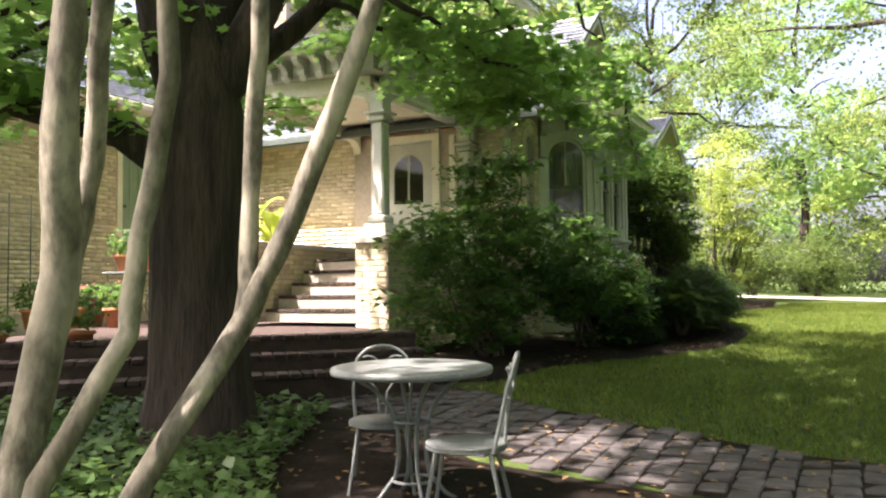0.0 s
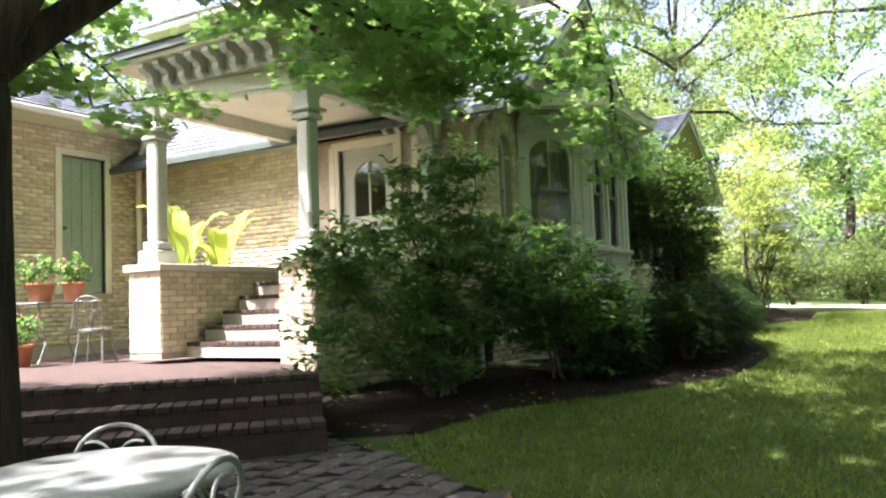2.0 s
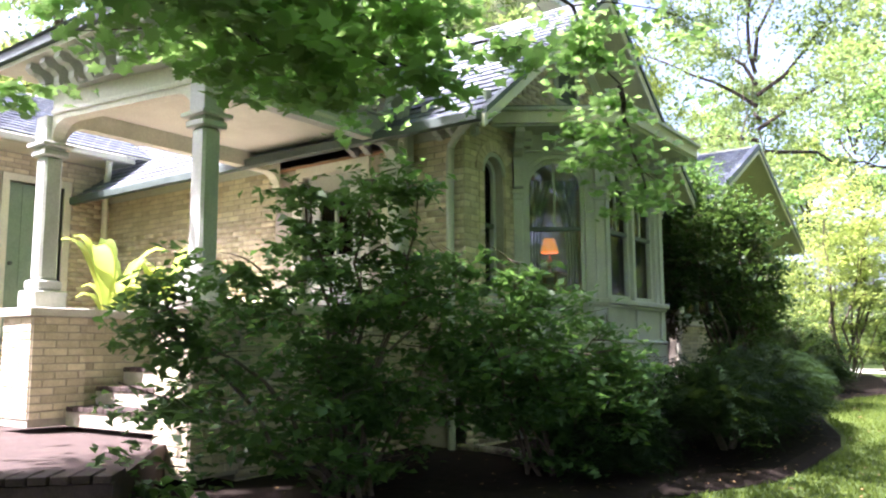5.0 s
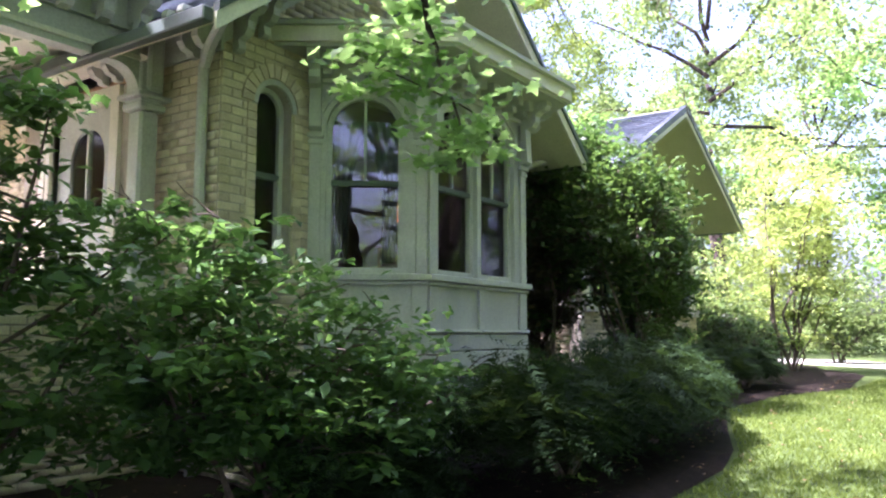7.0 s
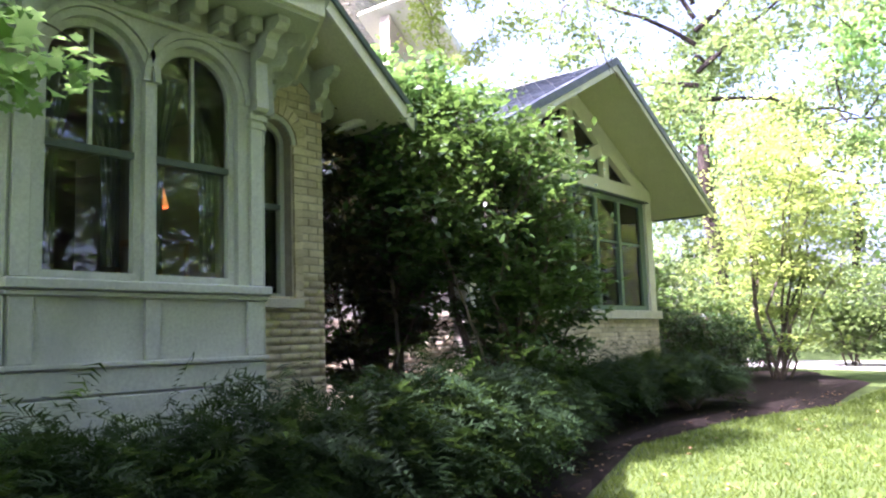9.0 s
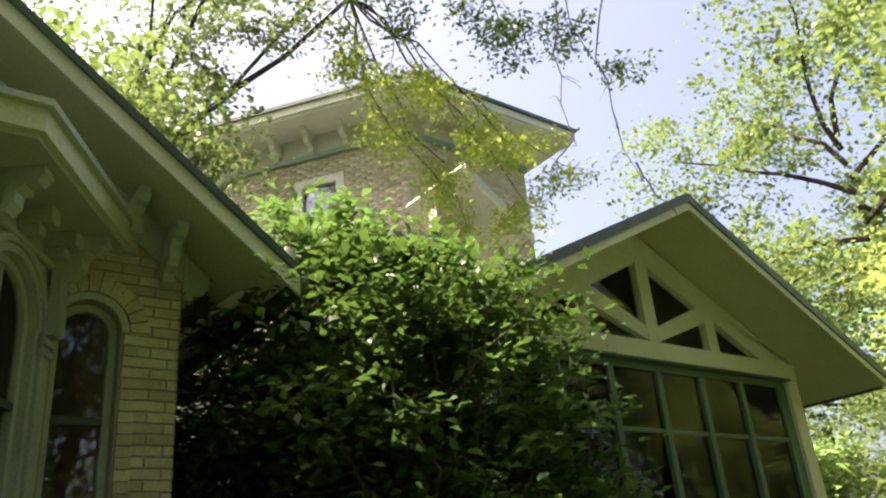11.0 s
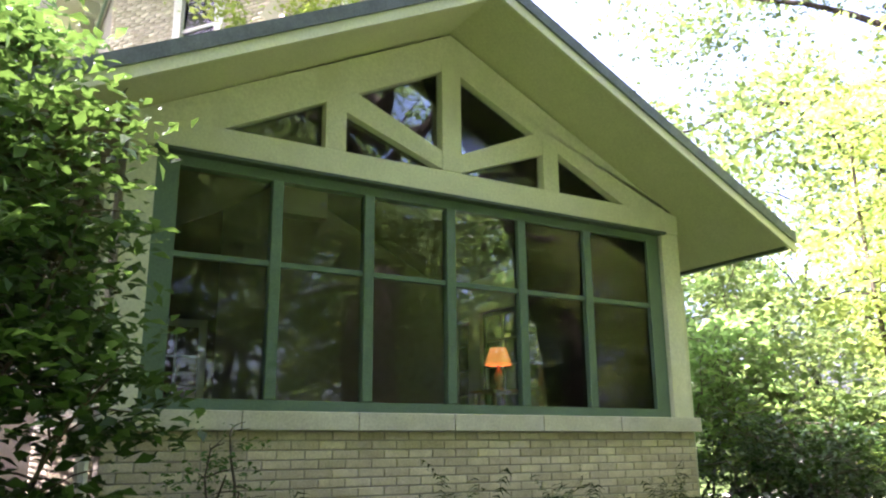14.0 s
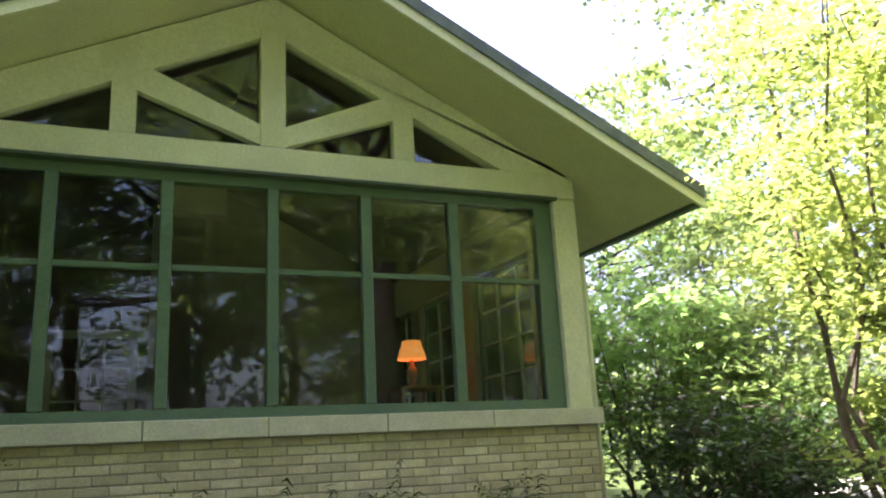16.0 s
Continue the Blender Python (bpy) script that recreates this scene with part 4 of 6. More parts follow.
    for xe in (18.25, 25.37):
        roof_plane(sun_room, (xe, ya, zt(xe)), (xe, yb, zt(xe)), (21.82, yb, 5.12), (21.82, ya, 5.12), 0.1)
        w = abs(xe - 21.82)
        ft = facing(min(xe, 21.82), ya - 0.03, max(xe, 21.82), ya - 0.03)
        lo, hi = (0, w) if xe < 21 else (w, 0)
        a = [(lo, zt(xe) - 0.17), (hi, 5.12 - 0.17), (hi, 5.12 - 0.08), (lo, zt(xe) - 0.08)]
        b = [(lo, zt(xe) - 0.078), (hi, 5.12 - 0.078), (hi, 5.155), (lo, zt(xe) + 0.035)]
        part("barge_board", slab(a if xe < 21 else a[::-1], 0.028, ft), M_CREAM, sun_room)
        part("barge_shingle_edge", slab(b if xe < 21 else b[::-1], 0.1, ft @ Matrix.Translation((0, -0.02, 0))), M_SHINGLE, sun_room)
        part("gutter", bx(xe - (0.09 if xe < 21 else 0.0), xe + (0.0 if xe < 21 else 0.09), ya + 0.1, yb, zt(xe) - 0.11, zt(xe) - 0.01, None, 0.012), M_FASCIA, sun_room)
    # dark lining added under the roof so the gable glass reads dim
    for xe in (SX0 + 0.02, SX1 - 0.02):
        zi = lambda x: 4.9 - 0.505 * abs(x - 21.82)
        bm = bmesh.new()
        vs = [bm.verts.new(p) for p in ((xe, SY + 0.15, zi(xe)), (xe, SY + D - 0.21, zi(xe)), (21.82, SY + D - 0.21, zi(21.82)), (21.82, SY + 0.15, zi(21.82)))]
        bm.faces.new(vs)
        bmesh.ops.solidify(bm, geom=bm.faces[:], thickness=0.02)
        part("dim_ceiling_lining", bm, M_DIM_WOOD, sun_room)
    part("downspout", pipe([(18.4, SY - 0.1, 3.35), (18.95, SY - 0.02, 3.12), (19.03, SY, 3.02), (19.03, SY, -0.05)], 0.045), M_CREAM, sun_room, "pale round downspout")
    part("wall_pipe", pipe([(24.64, SY + 0.06, 2.9), (24.64, SY + 0.06, 0.0)], 0.022), M_CREAM, sun_room)
    return sun_room


sun_room = build_sunroom()


def table_lamp(x, y, z, s=1.0):
    lamp = empty("table_lamp", (x, y, z), "small table lamp with a glowing orange shade", "lamp")
    part("base", lathe([(0.07 * s, 0), (0.075 * s, 0.015), (0.02 * s, 0.04), (0.045 * s, 0.12), (0.05 * s, 0.18), (0.015 * s, 0.25), (0.012 * s, 0.33)]), M_WOOD, lamp, smooth=True)
    part("shade", lathe([(0.14 * s, 0.3), (0.085 * s, 0.5), (0.08 * s, 0.5), (0.13 * s, 0.3)]), M_SHADE, lamp, "glowing orange fabric shade", smooth=True)
    return lamp


def side_table(x, y, z0, z1, w=0.5):
    tb = empty("side_table", (x, y, z0), "dark wooden side table under a lamp", "table")
    part("tabletop", bx(-w / 2, w / 2, -w / 2, w / 2, z1 - z0 - 0.03, z1 - z0, None, 0.006), M_WOOD, tb)
    for sx in (-1, 1):
        for sy in (-1, 1):
            part("leg", lathe([(0.02, 0), (0.016, 0.1), (0.024, z1 - z0 - 0.031)], (sx * (w / 2 - 0.05), sy * (w / 2 - 0.05), 0), 8), M_WOOD, tb)
    return tb


side_table(23.75, 9.3, 0.6, 1.93)
table_lamp(23.75, 9.3, 1.93, 1.15)
side_table(15.2, 7.6, 0.9, 2.08)
table_lamp(15.2, 7.6, 2.08, 0.95)


# ---- porch, stairs, terrace ----
PF = 1.2
TER = 0.37


def build_porch():
    porch = empty("porch", (0, 0, 0), "sage and cream arched porch on brick piers", "porch", kind="structure")
    # piers and side walls
    for nm, x0, x1, y0, y1, z0, z1 in (("pier", 8.62, 9.12, 9.05, 9.55, TER, 1.32), ("pier", 8.87, 9.33, 7.16, 7.6, TER - 0.3, 1.32), ("cheek_wall", 9.12, 11.66, 9.12, 9.48, TER, 1.32), ("porch_wall", 9.33, 11.66, 7.2, 7.54, -0.1, 1.32)):
        part(nm, bx(x0, x1, y0, y1, z0, z1), M_MORTAR, porch)
        single = 90
        if nm in ("pier", "porch_wall"):
            bricks(porch, facing(x0, y0, x1, y0), 0, x1 - x0, z0, z1, (), single)
        if nm in ("pier", "cheek_wall"):
            if nm == "cheek_wall":
                bricks(porch, facing(x0, y0, x1, y0), 0, x1 - x0, z0, z1, (), single)
            else:
                bricks(porch, facing(x0, y1, x0, y0), 0, y1 - y0, z0, z1, (), single)
        part("cap", bx(x0 - 0.05, x1 + (0.05 if nm == "pier" else 0), y0 - 0.05, y1 + 0.05, 1.322, 1.4, None, 0.008), M_STONE, porch, "pale stone coping")
    part("porch_floor", bx(10.3, 11.68, 7.56, 9.1, PF - 0.12, PF), M_SHADED_REDBRICK, porch)
    # brick stairs
    for i in range(5):
        z1 = TER + (PF - TER) * (i + 1) / 5
        x0 = 8.95 + 0.27 * i
        st = part("step", bx(x0, 10.3, 7.62, 9.03, TER + (PF - TER) * i / 5 + 0.0, z1 - 0.045), M_MORTAR, porch)
        for j in range(int(1.41 / 0.1)):
            b = new("brick", STEP_BRICK)
            b.parent = porch
            b.location = (x0 - 0.012, 7.628 + j * 0.1, z1 - 0.044)
    # columns
    for cx, cy in ((8.84, 9.34), (9.1, 7.38), (11.55, 7.38)):
        col = empty("column", kind="structure")
        col.parent = porch
        hw = 0.085
        part("pedestal", bx(cx - 0.15, cx + 0.15, cy - 0.15, cy + 0.15, 1.402, 1.56, None, 0.012), M_TRIM, col)
        part("base", bx(cx - 0.12, cx + 0.12, cy - 0.12, cy + 0.12, 1.562, 1.66, None, 0.02), M_TRIM, col)
        part("shaft", bx(cx - hw, cx + hw, cy - hw, cy + hw, 1.662, 2.8, None, 0.022), M_TRIM, col)
        part("capital", bx(cx - 0.12, cx + 0.12, cy - 0.12, cy + 0.12, 2.802, 2.86, None, 0.012), M_TRIM, col)
        part("capital_block", bx(cx - 0.1, cx + 0.1, cy - 0.1, cy + 0.1, 2.862, 3.18, None, 0.01), M_TRIM, col)
        part("abacus", bx(cx - 0.15, cx + 0.15, cy - 0.15, cy + 0.15, 2.888, 2.925, None, 0.008), M_TRIM, col)
    # beams with rounded ends
    def beam(x0, y0, x1, y1, mat=M_CREAM):
        m = facing(x0, y0, x1, y1)
        L = math.dist((x0, y0), (x1, y1))
        r = 0.2
        poly = [(0, 3.38), (0, 2.93)] + [(r - r * math.cos(math.pi / 2 * i / 6), 2.93 + r * math.sin(math.pi / 2 * i / 6)) for i in range(1, 7)] + [(L - r + r * math.sin(math.pi / 2 * i / 6), 3.13 - r * (1 - math.cos(math.pi / 2 * i / 6))) for i in range(7)] + [(L, 3.38)]
        part("arched_beam", slab(poly, 0.13, m @ Matrix.Translation((0, -0.065, 0))), mat, porch)
        part("beam_moulding", bx(0, L, -0.085, -0.067, 3.18, 3.22, m, 0.004), M_CREAM, porch)
    beam(8.85, 9.24, 9.09, 7.48)
    beam(9.2, 7.38, 11.45, 7.38, M_TRIM)
    beam(11.6, 9.34, 8.95, 9.34)
    part("ceiling", bx(9.0, 11.68, 7.46, 9.27, 3.3, 3.34), M_CREAM, porch)
    # eave with brackets
    part("eave_board", bx(8.5, 11.3, 6.96, 9.79, 3.62, 3.66), M_CREAM, porch)
    part("frieze", bx(8.79, 11.6, 7.28, 9.44, 3.385, 3.62), M_TRIM, porch)
    part("roof_edge", bx(8.45, 11.3, 6.91, 9.84, 3.665, 3.75), M_FASCIA, porch)
    bm = bmesh.new()
    base = [bm.verts.new(p) for p in ((8.42, 6.88, 3.755), (11.7, 6.88, 3.755), (11.7, 9.83, 3.755), (8.42, 9.83, 3.755))]
    hi = [bm.verts.new(p) for p in ((9.4, 8.1, 4.15), (11.7, 8.1, 4.15), (11.7, 8.8, 4.15), (9.4, 8.8, 4.15))]
    bm.faces.new(hi)
    for i in range(4):
        bm.faces.new((base[i], base[(i + 1) % 4], hi[(i + 1) % 4], hi[i]))
    bm.faces.new(base[::-1])
    part("porch_roof", bm, M_SHINGLE, porch)
    for i in range(8):
        y = 7.5 + i * 0.25
        bm = bmesh.new()
        scroll_bracket(bm, facing(8.79, 9.4, 8.79, 7.28) @ Matrix.Translation((9.4 - y, 0, 3.61)), 0.2, 0.24, 0.09)
        bmesh.ops.recalc_face_normals(bm, faces=bm.faces[:])
        part("bracket", bm, M_TRIM, porch)
    for i in range(9):
        x = 8.95 + i * 0.3
        bm = bmesh.new()
        scroll_bracket(bm, facing(8.79, 7.28, 11.6, 7.28) @ Matrix.Translation((x - 8.79, 0, 3.61)), 0.2, 0.3, 0.09)
        bmesh.ops.recalc_face_normals(bm, faces=bm.faces[:])
        part("bracket", bm, M_TRIM, porch)
    part("carved_drop", bx(11.48, 11.62, 7.22, 7.28, 2.95, 3.5, None, 0.02), M_TRIM, porch)
    return porch


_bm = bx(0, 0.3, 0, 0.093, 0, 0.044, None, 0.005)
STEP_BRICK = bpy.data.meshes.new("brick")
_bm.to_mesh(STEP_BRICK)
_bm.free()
STEP_BRICK.materials.append(M_SHADED_REDBRICK)
build_porch()


def build_terrace():
    ter = empty("terrace_steps", (0, 0, 0), "worn red brick garden steps up to a terrace", "steps", kind="structure")
    p, q = Vector((7.62, 6.1)), Vector((4.6, 9.35))
    e = (q - p).normalized()
    n = Vector((-e.y, e.x))
    if n.x > 0:
        n = -n
    for i in range(3):
        k = 0.32 * i
        a, b = p + n * k, q + n * k
        bow = [a + (b - a) * t + n * 0.14 * math.sin(math.pi * t) for t in [j / 8 for j in range(9)]]
        z1 = TER - 0.14 * i
        poly = [(v.x, v.y) for v in bow] + [(11.6, 13.05), (11.6, 9.6), (8.7, 7.3)] if i == 0 else [(v.x, v.y) for v in bow] + [(v.x, v.y) for v in [b - n * 0.4, a - n * 0.4]]
        part("tread", prism(poly[::-1], z1 - 0.3 if i < 2 else -0.35, z1 - 0.05), M_SHADED_REDBRICK, ter)
        L = (b - a).length
        cnt = int(L / 0.105)
        for j in range(cnt):
            t = (j + 0.5) / cnt
            c = a + (b - a) * t + n * 0.14 * math.sin(math.pi * t)
            ob = new("brick", STEP_BRICK)
            ob.parent = ter
            ob.matrix_world = Matrix.Translation((c.x, c.y, z1 - 0.049)) @ Matrix.Rotation(math.atan2(-n.y, -n.x) + random.uniform(-0.02, 0.02), 4, "Z") @ Matrix.Translation((-0.015 - 0.012 * random.random(), -0.05, 0.004 * random.random()))
    return ter


build_terrace()


def build_main_house():
    house = empty("main_house", (0, 0, 0), "tall cream brick house with broad bracketed eaves", "house", kind="structure")
    # ground storey wall behind the terrace, with the green door
    f = facing(2.0, 13.1, 11.7, 13.1)
    hole = [(8.22, 1.2), (8.98, 1.2), (8.98, 3.32), (8.22, 3.32)]
    part("terrace_wall", holed(0, 9.7, 0.0, 4.0, [hole], 0.25, f), M_MORTAR, house)
    bricks(house, f, 4.5, 9.7, TER, 3.7, [[(8.1, 1.1), (9.1, 1.1), (9.1, 3.42), (8.1, 3.42)]], 150)
    part("door_frame", ring([(8.12, 1.2), (9.08, 1.2), (9.08, 3.42), (8.12, 3.42)], [(8.22, 1.204), (8.98, 1.204), (8.98, 3.32), (8.22, 3.32)], 0.1, f @ Matrix.Translation((0, -0.03, 0))), M_CREAM, house)
    door = part("door", bx(8.225, 8.975, 0.06, 0.1, 1.21, 3.315, f), M_DOOR, house, "plain green painted plank door")
    for i in range(4):
        u = 8.25 + i * 0.178
        part("plank", bx(u, u + 0.17, 0.048, 0.058, 1.22, 3.3, f, 0.004), M_DOOR, door)
    part("handle", lathe([(0.025, 0), (0.03, 0.01), (0.012, 0.02), (0.025, 0.05)], (0, 0, 0), 10), M_FASCIA, door).matrix_world = f @ Matrix.Translation((8.3, 0.045, 2.2)) @ Matrix.Rotation(math.pi / 2, 4, "X")
    part("eave", bx(1.6, 11.7, 12.5, 13.1, 3.72, 3.8), M_CREAM, house)
    part("gutter", bx(1.6, 11.5, 12.4, 12.5, 3.7, 3.8, None, 0.015), M_STONE, house)
    roof_plane(house, (1.6, 12.45, 3.82), (12.0, 12.45, 3.82), (12.0, 15.0, 5.2), (1.6, 15.0, 5.2), 0.02)
    part("downspout", pipe([(11.3, 12.5, 3.7), (11.35, 12.6, 3.55), (11.52, 12.95, 3.3), (11.55, 12.98, 3.1), (11.55, 12.98, TER)], 0.045), M_CREAM, house)
    # tall block with a canted corner
    EZ = 9.3
    eave = [Vector(p) for p in ((19.0, 14.3), (21.45, 10.85), (25.35, 10.85), (25.35, 22.0), (19.0, 22.0))]
    wall = [Vector(p) for p in ((19.75, 14.55), (21.83, 11.6), (24.6, 11.6), (24.6, 21.3), (19.75, 21.3))]
    n = len(wall)
    for k in range(n):
        a, b = wall[k], wall[(k + 1) % n]
        m = facing(a.x, a.y, b.x, b.y)
        L = (b - a).length
        if k == 0:
            c = L - 1.75
            w = [(c - 0.4, 7.05), (c + 0.4, 7.05), (c + 0.4, 8.3), (c - 0.4, 8.3)]
            part("upper_wall", holed(0, L, 0, EZ, [w], 0.2, m), M_MORTAR, house)
            bricks(house, m, 0, L, 5.0, EZ - 0.5, [[(c - 0.52, 6.9), (c + 0.52, 6.9), (c + 0.52, 8.42), (c - 0.52, 8.42)]])
            win = empty("window", kind="structure")
            win.parent = house
            win["label"] = "upper sash window in a cream frame"
            part("window_frame", ring([(c - 0.5, 6.95), (c + 0.5, 6.95), (c + 0.5, 8.4), (c - 0.5, 8.4)], [(c - 0.34, 7.1), (c + 0.34, 7.1), (c + 0.34, 8.25), (c - 0.34, 8.25)], 0.1, m @ Matrix.Translation((0, -0.03, 0))), M_CREAM, win)
            part("window_sill", bx(c - 0.58, c + 0.58, -0.1, 0.02, 6.86, 6.945, m, 0.006), M_STONE, win)
            part("meeting_rail", bx(c - 0.34, c + 0.34, 0.02, 0.06, 7.65, 7.7, m), M_CREAM, win)
            part("pane", slab([(c - 0.36, 7.08), (c + 0.36, 7.08), (c + 0.36, 8.28), (c - 0.36, 8.28)], 0.005, m @ Matrix.Translation((0, 0.05, 0))), M_GLASS, win)
        else:
            part("upper_wall", slab([(0.0, 0), (L, 0), (L, EZ), (0.0, EZ)], 0.2, m), M_MORTAR, house)
            if k == 1:
                bricks(house, m, 0, L, 5.0, EZ - 0.5)
        part("frieze", bx(-0.02, L + 0.02, -0.05, -0.016, EZ - 0.48, EZ - 0.004, m), M_STONE, house)
        part("frieze_band", bx(-0.03, L + 0.03, -0.09, -0.052, EZ - 0.5, EZ - 0.42, m), M_DOOR, house)
        for q in range(int(L / 0.7)):
            bm = bmesh.new()
            scroll_bracket(bm, m @ Matrix.Translation((0.35 + 0.7 * q, -0.05, EZ - 0.004)), 0.4, 0.4, 0.1)
            bmesh.ops.recalc_face_normals(bm, faces=bm.faces[:])
            part("bracket", bm, M_CREAM, house)
    outline = [(p.x, p.y) for p in eave]
    part("eave_soffit", prism(outline, EZ, EZ + 0.05), M_CREAM, house)
    mid = Vector((22.2, 16.4))
    part("eave_fascia", prism([tuple(p + (p - mid).normalized() * 0.05) for p in eave], EZ + 0.052, EZ + 0.2), M_CREAM, house)
    part("eave_gutter", prism([tuple(p + (p - mid).normalized() * 0.1) for p in eave], EZ + 0.202, EZ + 0.27), M_FASCIA, house)
    bm = bmesh.new()
    lo = [bm.verts.new((*p, EZ + 0.275)) for p in eave]
    tp = [bm.verts.new((*(mid + (p - mid) * 0.25), EZ + 1.1)) for p in eave]
    bm.faces.new(tp)
    bm.faces.new(lo[::-1])
    for k in range(n):
        bm.faces.new((lo[k], lo[(k + 1) % n], tp[(k + 1) % n], tp[k]))
    bmesh.ops.recalc_face_normals(bm, faces=bm.faces[:])
    part("upper_roof", bm, M_SHINGLE, house)
    part("back_wall", bx(2.0, 19.7, 15.0, 15.2, 0, 5.1), M_STUCCO, house)
    ch = part("chimney", bx(18.3, 18.9, 16.0, 16.7, 0, 11.3), M_STUCCO, house)
    part("chimney_cap", bx(18.22, 18.98, 15.92, 16.78, 11.3, 11.45, None, 0.02), M_STONE, ch)
    # small cross gable behind the sunroom
    zt = 6.05
    roof_plane(house, (22.4, 9.4, zt), (22.4, 10.85, zt), (21.2, 10.85, 6.95), (21.2, 9.4, 6.95), 0.1)
    part("gable_wall", slab([(0, 4.0), (0.65, 4.0), (0.65, 6.2), (0, 6.75)], 0.2, facing(21.25, 10.2, 21.9, 10.2)), M_STUCCO, house)
    ft = facing(20.5, 9.37, 22.4, 9.37)
    part("barge_board", slab([(1.9, zt - 0.16), (1.9, zt), (0.7, 6.95), (0.7, 6.79)], 0.028, ft), M_CREAM, house)
    return house


build_main_house()


# ---- garden furniture ----
def bistro_table(x, y, z):
    t = empty("bistro_table", (x, y, z), "round sage painted iron garden table with dappled sun", "table")
    part("tabletop", lathe([(0.38, 0.685), (0.405, 0.69), (0.41, 0.705), (0.405, 0.722), (0.385, 0.727), (0.0, 0.724)], sides=40), M_METAL, t, smooth=True)
    for k in range(4):
        a = math.pi / 4 + k * math.pi / 2
        c, s = math.cos(a), math.sin(a)
        prof = [(0.30, 0.68), (0.2, 0.62), (0.11, 0.52), (0.075, 0.4), (0.07, 0.28), (0.09, 0.18), (0.17, 0.08), (0.27, 0.02), (0.30, 0.0)]
        part("leg", pipe([(r * c, r * s, h) for r, h in prof], 0.011), M_METAL, t, smooth=True)
    part("leg_ring", pipe(arc_points((0, 0, 0.16), 0.105, 0, 2 * math.pi, 20, (1, 0, 0), (0, 1, 0)), 0.008, 6), M_METAL, t)
    part("leg_ring", pipe(arc_points((0, 0, 0.45), 0.09, 0, 2 * math.pi, 20, (1, 0, 0), (0, 1, 0)), 0.008, 6), M_METAL, t)
    return t


def bistro_chair(x, y, z, yaw):
    ch = empty("bistro_chair", (0, 0, 0), "sage painted iron bistro chair with heart-scroll back", "chair", "chairs round the table")
    part("seat", lathe([(0.17, 0.43), (0.2, 0.435), (0.205, 0.45), (0.195, 0.458), (0.0, 0.45)], sides=28), M_METAL, ch, smooth=True)
    part("seat_rim", pipe(arc_points((0, 0, 0.432), 0.195, 0, 2 * math.pi, 24, (1, 0, 0), (0, 1, 0)), 0.01, 6), M_METAL, ch)
    for sx in (-1, 1):
        part("leg", pipe([(sx * 0.14, 0.13, 0.43), (sx * 0.17, 0.17, 0.2), (sx * 0.2, 0.2, 0.0)], 0.0105), M_METAL, ch)
        part("leg", pipe([(sx * 0.14, -0.13, 0.43), (sx * 0.17, -0.18, 0.2), (sx * 0.19, -0.22, 0.0)], 0.0105), M_METAL, ch)
    back = [(-0.17, -0.15, 0.43), (-0.185, -0.19, 0.6), (-0.18, -0.22, 0.74)] + [(0.18 * math.cos(math.pi - math.pi * i / 12), -0.225 - 0.035 * math.sin(math.pi * i / 12), 0.74 + 0.15 * math.sin(math.pi * i / 12)) for i in range(1, 12)] + [(0.18, -0.22, 0.74), (0.185, -0.19, 0.6), (0.17, -0.15, 0.43)]
    part("backrest", pipe(back, 0.0105), M_METAL, ch)
    for sx in (-1, 1):
        pts = []
        for i in range(22):
            a = -0.5 + i * 0.32
            r = 0.085 - 0.0028 * i
            pts.append((sx * (0.085 + r * math.cos(a + math.pi * 0.5)), -0.215 - 0.02 * math.sin(i / 22), 0.745 + r * math.sin(a + math.pi * 0.5)))
        part("scroll", pipe(pts, 0.007, 6), M_METAL, ch)
        part("brace", pipe([(sx * 0.02, -0.19, 0.45), (sx * 0.03, -0.205, 0.6), (sx * 0.09, -0.215, 0.68)], 0.007, 6), M_METAL, ch)
    ch.matrix_world = pose(x, y, z, 0, 0, yaw) @ Matrix.Scale(0.93, 4)
    return ch


bistro_table(4.38, 4.33, 0.4 - 0.725)
c1 = bistro_chair(4.19, 3.94, -0.335, 18)
copy_thing(c1, pose(4.53, 4.6, -0.3, 0, 0, 120) @ Matrix.Scale(0.93, 4))


def plant_table(x, y, z):
    t = empty("plant_stand", (x, y, z), "scrolled wrought iron plant table with potted flowers", "table")
    part("tabletop", bx(-0.42, 0.42, -0.25, 0.25, 0.7, 0.725, None, 0.006), M_METAL, t)
    for sx in (-1, 1):
        for sy in (-1, 1):
            part("leg", pipe([(sx * 0.38, sy * 0.2, 0.7), (sx * 0.34, sy * 0.2, 0.45), (sx * 0.28, sy * 0.2, 0.25), (sx * 0.36, sy * 0.21, 0.06), (sx * 0.4, sy * 0.22, 0)], 0.012), M_METAL, t)
    return t


plant_table(8.8, 11.1, TER - 0.05)
copy_thing(c1, pose(8.7, 10.25, TER - 0.05, 0, 0, -60) @ Matrix.Scale(0.93, 4))


